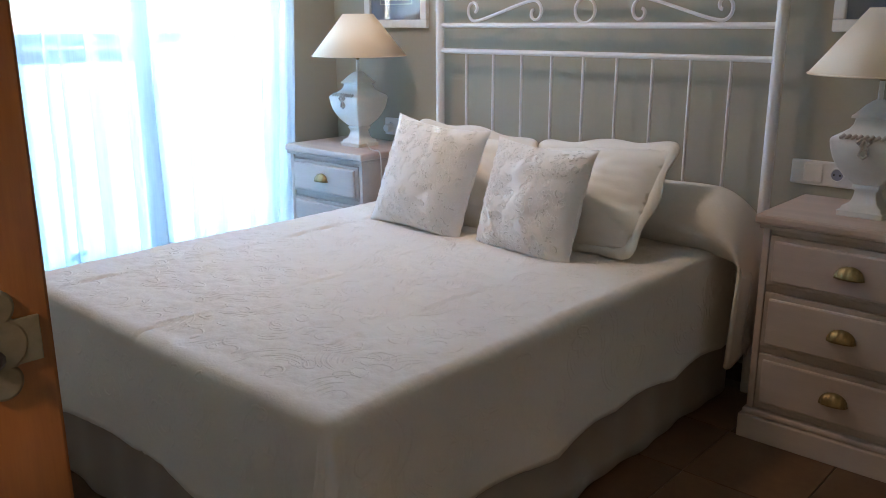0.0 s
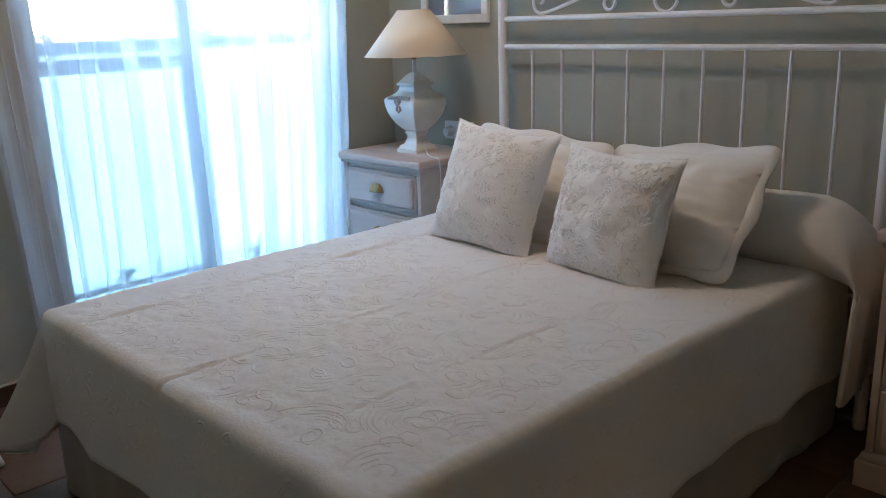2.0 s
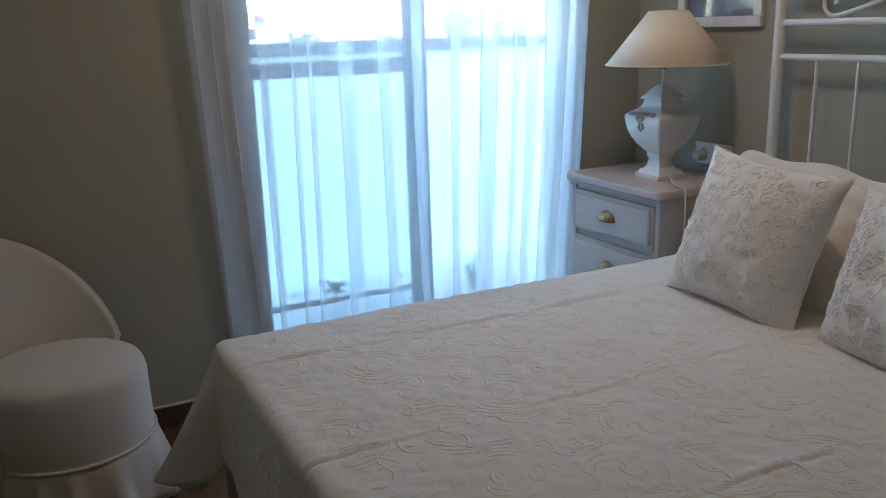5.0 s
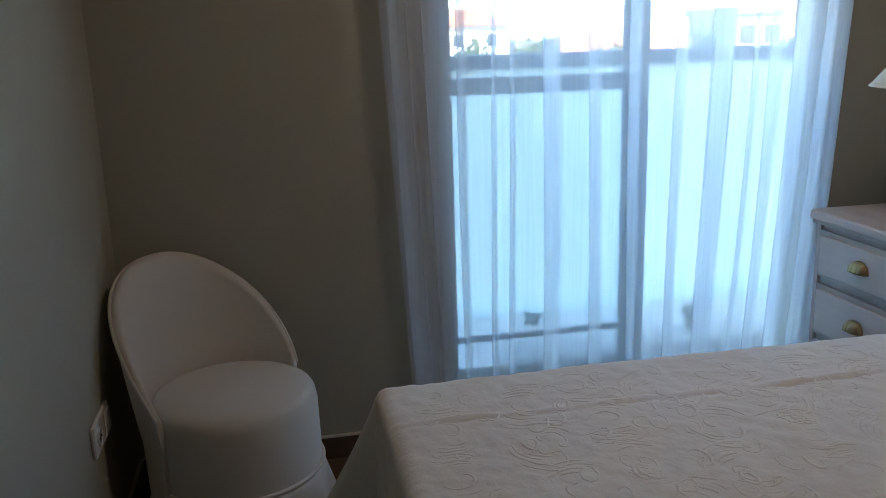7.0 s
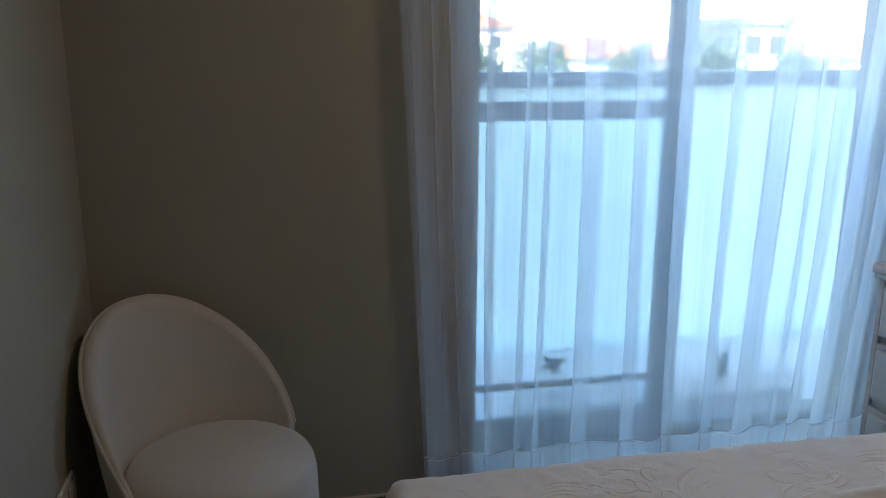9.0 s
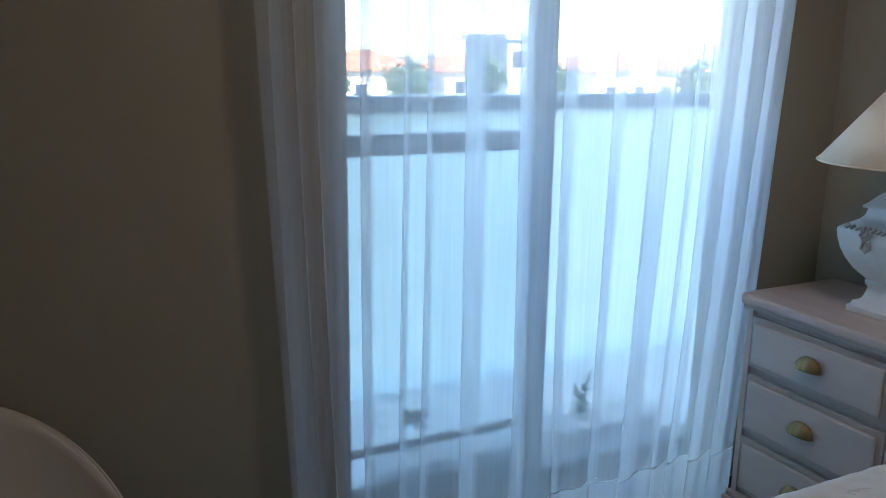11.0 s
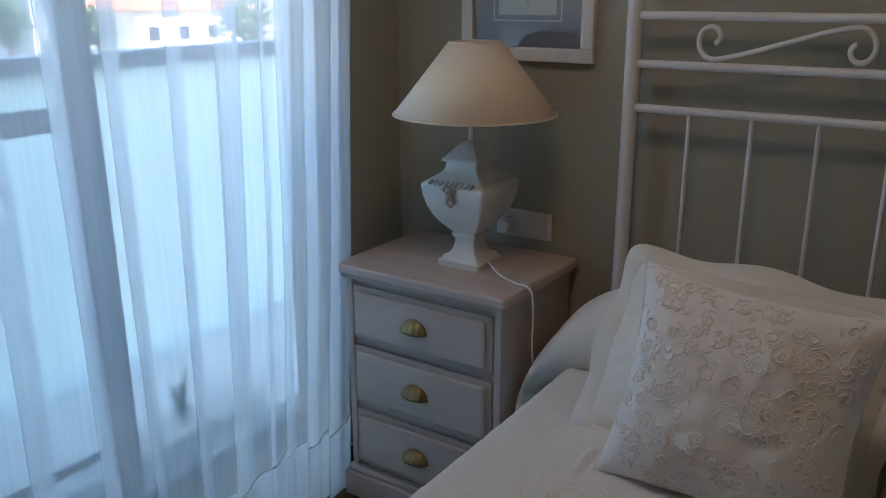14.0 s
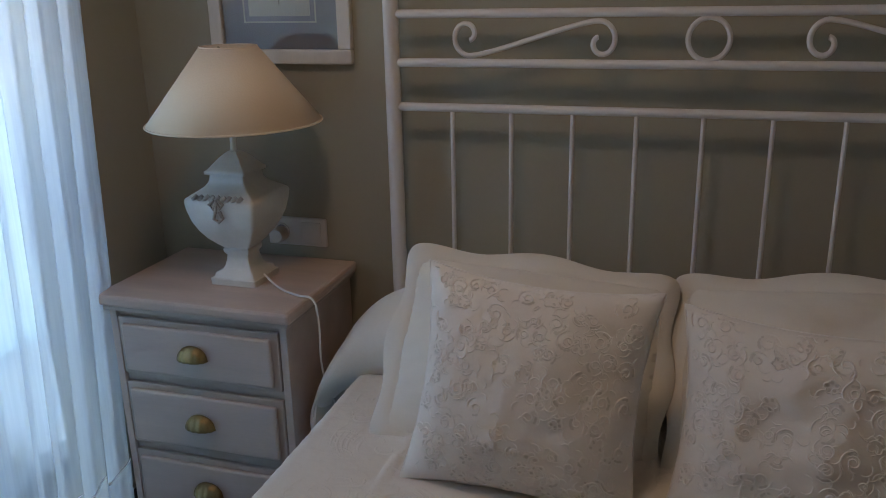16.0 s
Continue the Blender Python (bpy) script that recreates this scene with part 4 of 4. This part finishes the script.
# ---- slipper chair ----
CHX, CHY = -2.605, 0.381
chair = thing("slipper_chair", "ecru slipcovered round slipper chair with curved back and frilled skirt", "chair", pose(CHX, CHY - 0.005, 0, 0, 0, 222))
SEAT = 0.42
part("seat", lathe([(0, SEAT + 0.022), (0.08, SEAT + 0.020), (0.13, SEAT + 0.014), (0.17, SEAT + 0.006), (0.195, SEAT - 0.003), (0.209, SEAT - 0.012), (0.216, SEAT - 0.024), (0.221, SEAT - 0.05), (0.224, 0.20), (0.0, 0.20)], 72), SLIPCOVER, chair)
part("piping", tube([(0.2265 * math.cos(a), 0.2265 * math.sin(a), 0.198) for a in [2 * math.pi * k / 72 for k in range(72)]], 0.006, sides=8, closed=True), SLIPCOVER, chair)


def skirt_point(u, v):
    a = 2 * math.pi * u
    frill = 0.5 + 0.5 * math.cos(a * 13 + 1.5 * math.sin(a * 3))
    r = 0.227 + v * (0.015 + 0.045 * frill ** 2)
    return Vector((r * math.cos(a), r * math.sin(a), 0.196 - 0.186 * v))


sk = part("skirt", sheet(234, 8, skirt_point), SLIPCOVER, chair, "frilled fabric skirt")
m = sk.modifiers.new("cloth", "SOLIDIFY")
m.thickness = 0.004


def back_point(u, v, inner):
    """The curved back: u round the seat, v up."""
    a = (u * 2 - 1) * radians(88)
    arch = math.cos((u * 2 - 1) * math.pi / 2) ** 0.86
    low = SEAT - 0.10 if inner else 0.02
    high = SEAT - 0.015 + 0.334 * arch
    z = low + (high - low) * v
    up = max(0.0, z - 0.30)
    r = 0.205 + 0.15 * up + (0.006 * (1 - arch) if inner else 0.020 + 0.020 * arch + 0.008 * math.sin(v * math.pi))
    return Vector((r * math.cos(a) * (1.0 + 0.06 * up), r * math.sin(a), z))


bk = bmesh.new()
NU, NV = 48, 20
gi = [[bk.verts.new(back_point(i / NU, j / NV, True)) for i in range(NU + 1)] for j in range(NV + 1)]
go = [[bk.verts.new(back_point(i / NU, j / NV, False)) for i in range(NU + 1)] for j in range(NV + 1)]
for g in (gi, go):
    for j in range(NV):
        for i in range(NU):
            bk.faces.new((g[j][i], g[j][i + 1], g[j + 1][i + 1], g[j + 1][i]))
crown = [bk.verts.new((gi[NV][i].co + go[NV][i].co) / 2 + Vector((0, 0, 0.014))) for i in range(NU + 1)]
for i in range(NU):
    bk.faces.new((gi[NV][i], gi[NV][i + 1], crown[i + 1], crown[i]))
    bk.faces.new((crown[i], crown[i + 1], go[NV][i + 1], go[NV][i]))
ends = []
for i in (0, NU):
    ends.append(bk.faces.new((gi[NV][i], crown[i], go[NV][i])))
    for j in range(NV):
        ends.append(bk.faces.new((gi[j][i], gi[j + 1][i], go[j + 1][i], go[j][i])))
bk.faces.index_update()
end_ids = [f.index for f in ends]
ba = part("backrest", bk, SLIPCOVER, chair)
for k in end_ids:
    ba.data.polygons[k].use_smooth = False
ba.modifiers.remove(ba.modifiers["edges"])
part("back_piping", tube([back_point(k / 60, 1.0, False) + Vector((0, 0, 0.003)) for k in range(61)], 0.0045, sides=6), SLIPCOVER, ba)

# ---- balcony ----
terrace = tagged(part("balcony_floor", box((-4.35, -1.5, -0.15), (OUT, 9.0, -0.012)), TERRACE, smooth=False), "pale tiled balcony floor outside the window", "floor", kind="structure")
para = thing("parapet", "frosted pale blue glass balcony parapet with a grey metal rail", "parapet", pose(0, 0, 0), kind="structure")
part("panel", box((-4.20, -1.5, -0.012), (-4.18, 9.0, 1.17)), PARAPET, para, smooth=False, bevel=0.004)
part("rail", box((-4.26, -1.5, 1.1705), (-4.15, 9.0, 1.235)), ALU, para, smooth=False, bevel=0.006)


def planter(at):
    t = thing("planter", "white rectangular flower trough on the floor behind curtain", "planter", at, "balcony planters")
    bm = bmesh.new()
    n = 4
    w, d, h = 0.26, 0.085, 0.118
    lo = [(-w + 0.02, -d + 0.015, 0.0), (w - 0.02, -d + 0.015, 0.0), (w - 0.02, d - 0.015, 0.0), (-w + 0.02, d - 0.015, 0.0)]
    hi = [(-w, -d, h), (w, -d, h), (w, d, h), (-w, d, h)]
    ih = [(-w + 0.012, -d + 0.012, h), (w - 0.012, -d + 0.012, h), (w - 0.012, d - 0.012, h), (-w + 0.012, d - 0.012, h)]
    il = [(x * 0.97, y * 0.9, h - 0.03) for x, y, _ in ih]
    rings = [[bm.verts.new(p) for p in ring] for ring in (lo, hi, ih, il)]
    for a, b in zip(rings, rings[1:]):
        for k in range(n):
            bm.faces.new((a[k], a[(k + 1) % n], b[(k + 1) % n], b[k]))
    bm.faces.new(rings[0][::-1])
    part("trough", bm, POT, t, smooth=False, bevel=0.006)
    part("gravel", box((-w + 0.022, -d + 0.02, h - 0.06), (w - 0.022, d - 0.02, h - 0.029)), GRAVEL, t, smooth=False)
    return t


def leaf_blade(bm, base, d, length, width):
    sd = d.cross(Vector((0, 0, 1)))
    sd = sd.normalized() if sd.length > 1e-6 else Vector((1, 0, 0))
    lift = sd.cross(d).normalized() * width * 0.35
    a, m, b = bm.verts.new(base), bm.verts.new(base + d * length * 0.5), bm.verts.new(base + d * length + Vector((0, 0, -0.2 * length)))
    p, q = bm.verts.new(base + d * length * 0.45 + sd * width + lift), bm.verts.new(base + d * length * 0.45 - sd * width + lift)
    for f in ((a, p, m), (p, b, m), (a, m, q), (m, b, q)):
        bm.faces.new(f)


def shoot(at, seed, tall, round_head):
    """A single stem with a rosette of leaves, or a tuft of pointed sprays."""
    r = random.Random(seed)
    label = "small plant with a round leafy head in the trough" if round_head else "small plant with upright pointed sprays in the trough"
    p = thing("potted_plant", label, "plant", at, "balcony plants")
    stem, leaves = bmesh.new(), bmesh.new()
    if round_head:
        tip = Vector((0.0, -0.012, tall * 0.72))
        tube([(0, 0, 0), (0.0, 0.006, tall * 0.35), tip], 0.0032, stem, 6)
        for k in range(46):
            a, e = r.uniform(0, 6.28), r.uniform(-0.5, 1.0)
            d = Vector((math.cos(a), math.sin(a), e)).normalized()
            leaf_blade(leaves, tip + d * r.uniform(0.0, 0.012), d, r.uniform(0.034, 0.062), r.uniform(0.008, 0.013))
    else:
        for s in range(6):
            a, lean, h = s * 1.05 + r.uniform(-0.3, 0.3), r.uniform(0.015, 0.07), tall * (1.0 if s == 0 else r.uniform(0.35, 0.7))
            path = [Vector((lean * q * q * math.cos(a), lean * q * q * math.sin(a), h * q)) for q in [k / 6 for k in range(7)]]
            tube(path, 0.0026, stem, 5)
            for k in range(16):
                q = 0.12 + 0.88 * k / 15
                base = Vector((lean * q * q * math.cos(a), lean * q * q * math.sin(a), h * q))
                b = r.uniform(0, 6.28)
                leaf_blade(leaves, base, Vector((math.cos(b), math.sin(b), r.uniform(0.3, 1.2))).normalized(), r.uniform(0.028, 0.048) * (1.15 - 0.5 * q), r.uniform(0.006, 0.010))
    part("stem", stem, LEAF, p)
    part("foliage", leaves, LEAF, p, smooth=False)
    return p


for y, s, tall, round_head in ((1.60, 3, 0.18, True), (2.24, 11, 0.20, False)):
    planter(pose(-3.50, y, -0.012, 0, 0, 90))
    shoot(pose(-3.50, y - 0.085 if round_head else y - 0.055, 0.077), s, tall, round_head)

# ---- distance ----
gm = sheet(24, 24, lambda u, v: Vector((-900 + u * 1800, -900 + v * 1800, -3.4)))
tagged(part("ground", gm, GROUND, smooth=False), "dry open ground beyond the balcony", "ground", kind="structure")


def house(at, w, d, h, wall_mat, label, flat=False):
    t = thing("house", label, "house", at, "houses beyond the balcony")
    part("wall", box((-d / 2, -w / 2, 0), (d / 2, w / 2, h)), wall_mat, t, smooth=False)
    if flat:
        part("roof", box((-d / 2 - 0.2, -w / 2 - 0.2, h), (d / 2 + 0.2, w / 2 + 0.2, h + 0.4)), wall_mat, t, smooth=False)
    else:
        bm = bmesh.new()
        o, r = 0.5, 1.7
        b = [bm.verts.new(p) for p in ((-d / 2 - o, -w / 2 - o, h), (d / 2 + o, -w / 2 - o, h), (d / 2 + o, w / 2 + o, h), (-d / 2 - o, w / 2 + o, h))]
        c = [bm.verts.new((0, -w / 2 + d / 3, h + r)), bm.verts.new((0, w / 2 - d / 3, h + r))]
        for f in ((b[0], b[1], c[0]), (b[1], b[2], c[1], c[0]), (b[2], b[3], c[1]), (b[3], b[0], c[0], c[1]), (b[3], b[2], b[1], b[0])):
            bm.faces.new(f)
        part("roof", bm, ROOF, t, "red clay tiled roof", smooth=False)
    for st in range(int(h // 2.8)):
        for k in range(max(2, int(w // 3))):
            y = -w / 2 + (k + 0.5) * w / max(2, int(w // 3))
            wn_ = part("window", box((d / 2, y - 0.65, 0.9 + st * 2.8), (d / 2 + 0.07, y + 0.65, 2.2 + st * 2.8)), RENDER_WHITE, t, smooth=False)
            part("pane", box((d / 2 + 0.071, y - 0.52, 1.0 + st * 2.8), (d / 2 + 0.09, y + 0.52, 2.1 + st * 2.8)), FARGLASS, wn_, smooth=False)
    return t


def away(angle, dist):
    return -1.1 - dist * math.sin(radians(angle)), 0.4 + dist * math.cos(radians(angle))


for ang, dist, w, d, h, wm, lab, fl in ((69, 75, 7, 8, 3.2, FACADE, "far pale house with a red clay roof", False), (62, 85, 9, 8, 3.0, FACADE, "far pale house with a red tiled roof", False),
                                        (59.5, 60, 3.4, 6, 5.6, FACADE_GREY, "far grey flat-roofed building", True), (52, 80, 12, 9, 3.4, FACADE, "far pale house behind trees", False),
                                        (79, 90, 14, 9, 5.8, FACADE, "far two-storey pale house", False), (42, 95, 14, 9, 5.8, FACADE, "far two-storey house with clay roof", False)):
    x, y = away(ang, dist)
    house(pose(x, y, -3.4, 0, 0, 0), w, d, h, wm, lab, fl)


def tree(at, h, seed):
    r = random.Random(seed)
    t = thing("tree", "far leafy green tree beyond the balcony", "tree", at, "far trees")
    tr = bmesh.new()
    tube([(0, 0, 0), (0.05, 0.02, h * 0.3), (0.02, 0.1, h * 0.6)], 0.16, tr, 8, taper=lambda q: 1 - 0.6 * q)
    for k in range(6):
        a = k * 1.05 + r.uniform(-0.3, 0.3)
        tube([(0.04, 0.05, h * (0.35 + 0.04 * k)), (0.5 * math.cos(a), 0.5 * math.sin(a), h * 0.6), (1.0 * math.cos(a), 1.0 * math.sin(a), h * 0.75)], 0.06, tr, 6, taper=lambda q: 1 - 0.7 * q)
    part("trunk", tr, BARK, t)
    lv = bmesh.new()
    for k in range(900):
        a, b = r.uniform(0, 6.28), math.acos(r.uniform(-1, 1))
        q = r.uniform(0.35, 1.0) * (0.8 + 0.3 * math.sin(a * 3 + seed) * math.sin(b * 2))
        c = Vector((1.5 * q * math.sin(b) * math.cos(a), 1.5 * q * math.sin(b) * math.sin(a), h * 0.72 + h * 0.32 * q * math.cos(b)))
        n = Vector((r.uniform(-1, 1), r.uniform(-1, 1), r.uniform(-0.3, 1))).normalized()
        s = n.orthogonal().normalized()
        u = n.cross(s)
        e = r.uniform(0.10, 0.22)
        lv.faces.new([lv.verts.new(c + s * e), lv.verts.new(c + u * e * 0.6), lv.verts.new(c - s * e), lv.verts.new(c - u * e * 0.6)])
    part("crown", lv, LEAF, t, smooth=False)
    return t


for k, (ang, dist, h) in enumerate(((71.5, 40, 4.6), (66, 44, 4.4), (60.8, 48, 4.8), (56, 50, 4.2), (76, 42, 4.5), (47, 46, 4.6))):
    x, y = away(ang, dist)
    tree(pose(x, y, -3.4), h, k + 1)

# ---- floor tiles ----
tile_mesh = None
PITCH = 0.335
for i in range(12):
    for j in range(11):
        x, y = -2.94 + i * PITCH, -0.85 + j * PITCH + 0.10
        if x + PITCH > RX + 0.3 or y + PITCH > WY + 0.25:
            continue
        if tile_mesh is None:
            tb = box((0.002, 0.002, -0.0058), (PITCH - 0.002, PITCH - 0.002, 0.0))
            bmesh.ops.bevel(tb, geom=[e for e in tb.edges if all(v.co.z > -0.001 for v in e.verts)], offset=0.0015, segments=1, affect="EDGES")
            tile_mesh = bpy.data.meshes.new("tile")
            tb.to_mesh(tile_mesh)
            tb.free()
            tile_mesh.materials.append(TILE)
        o = new("tile", tile_mesh)
        o.parent = floor
        o.location = (x, y, 0)
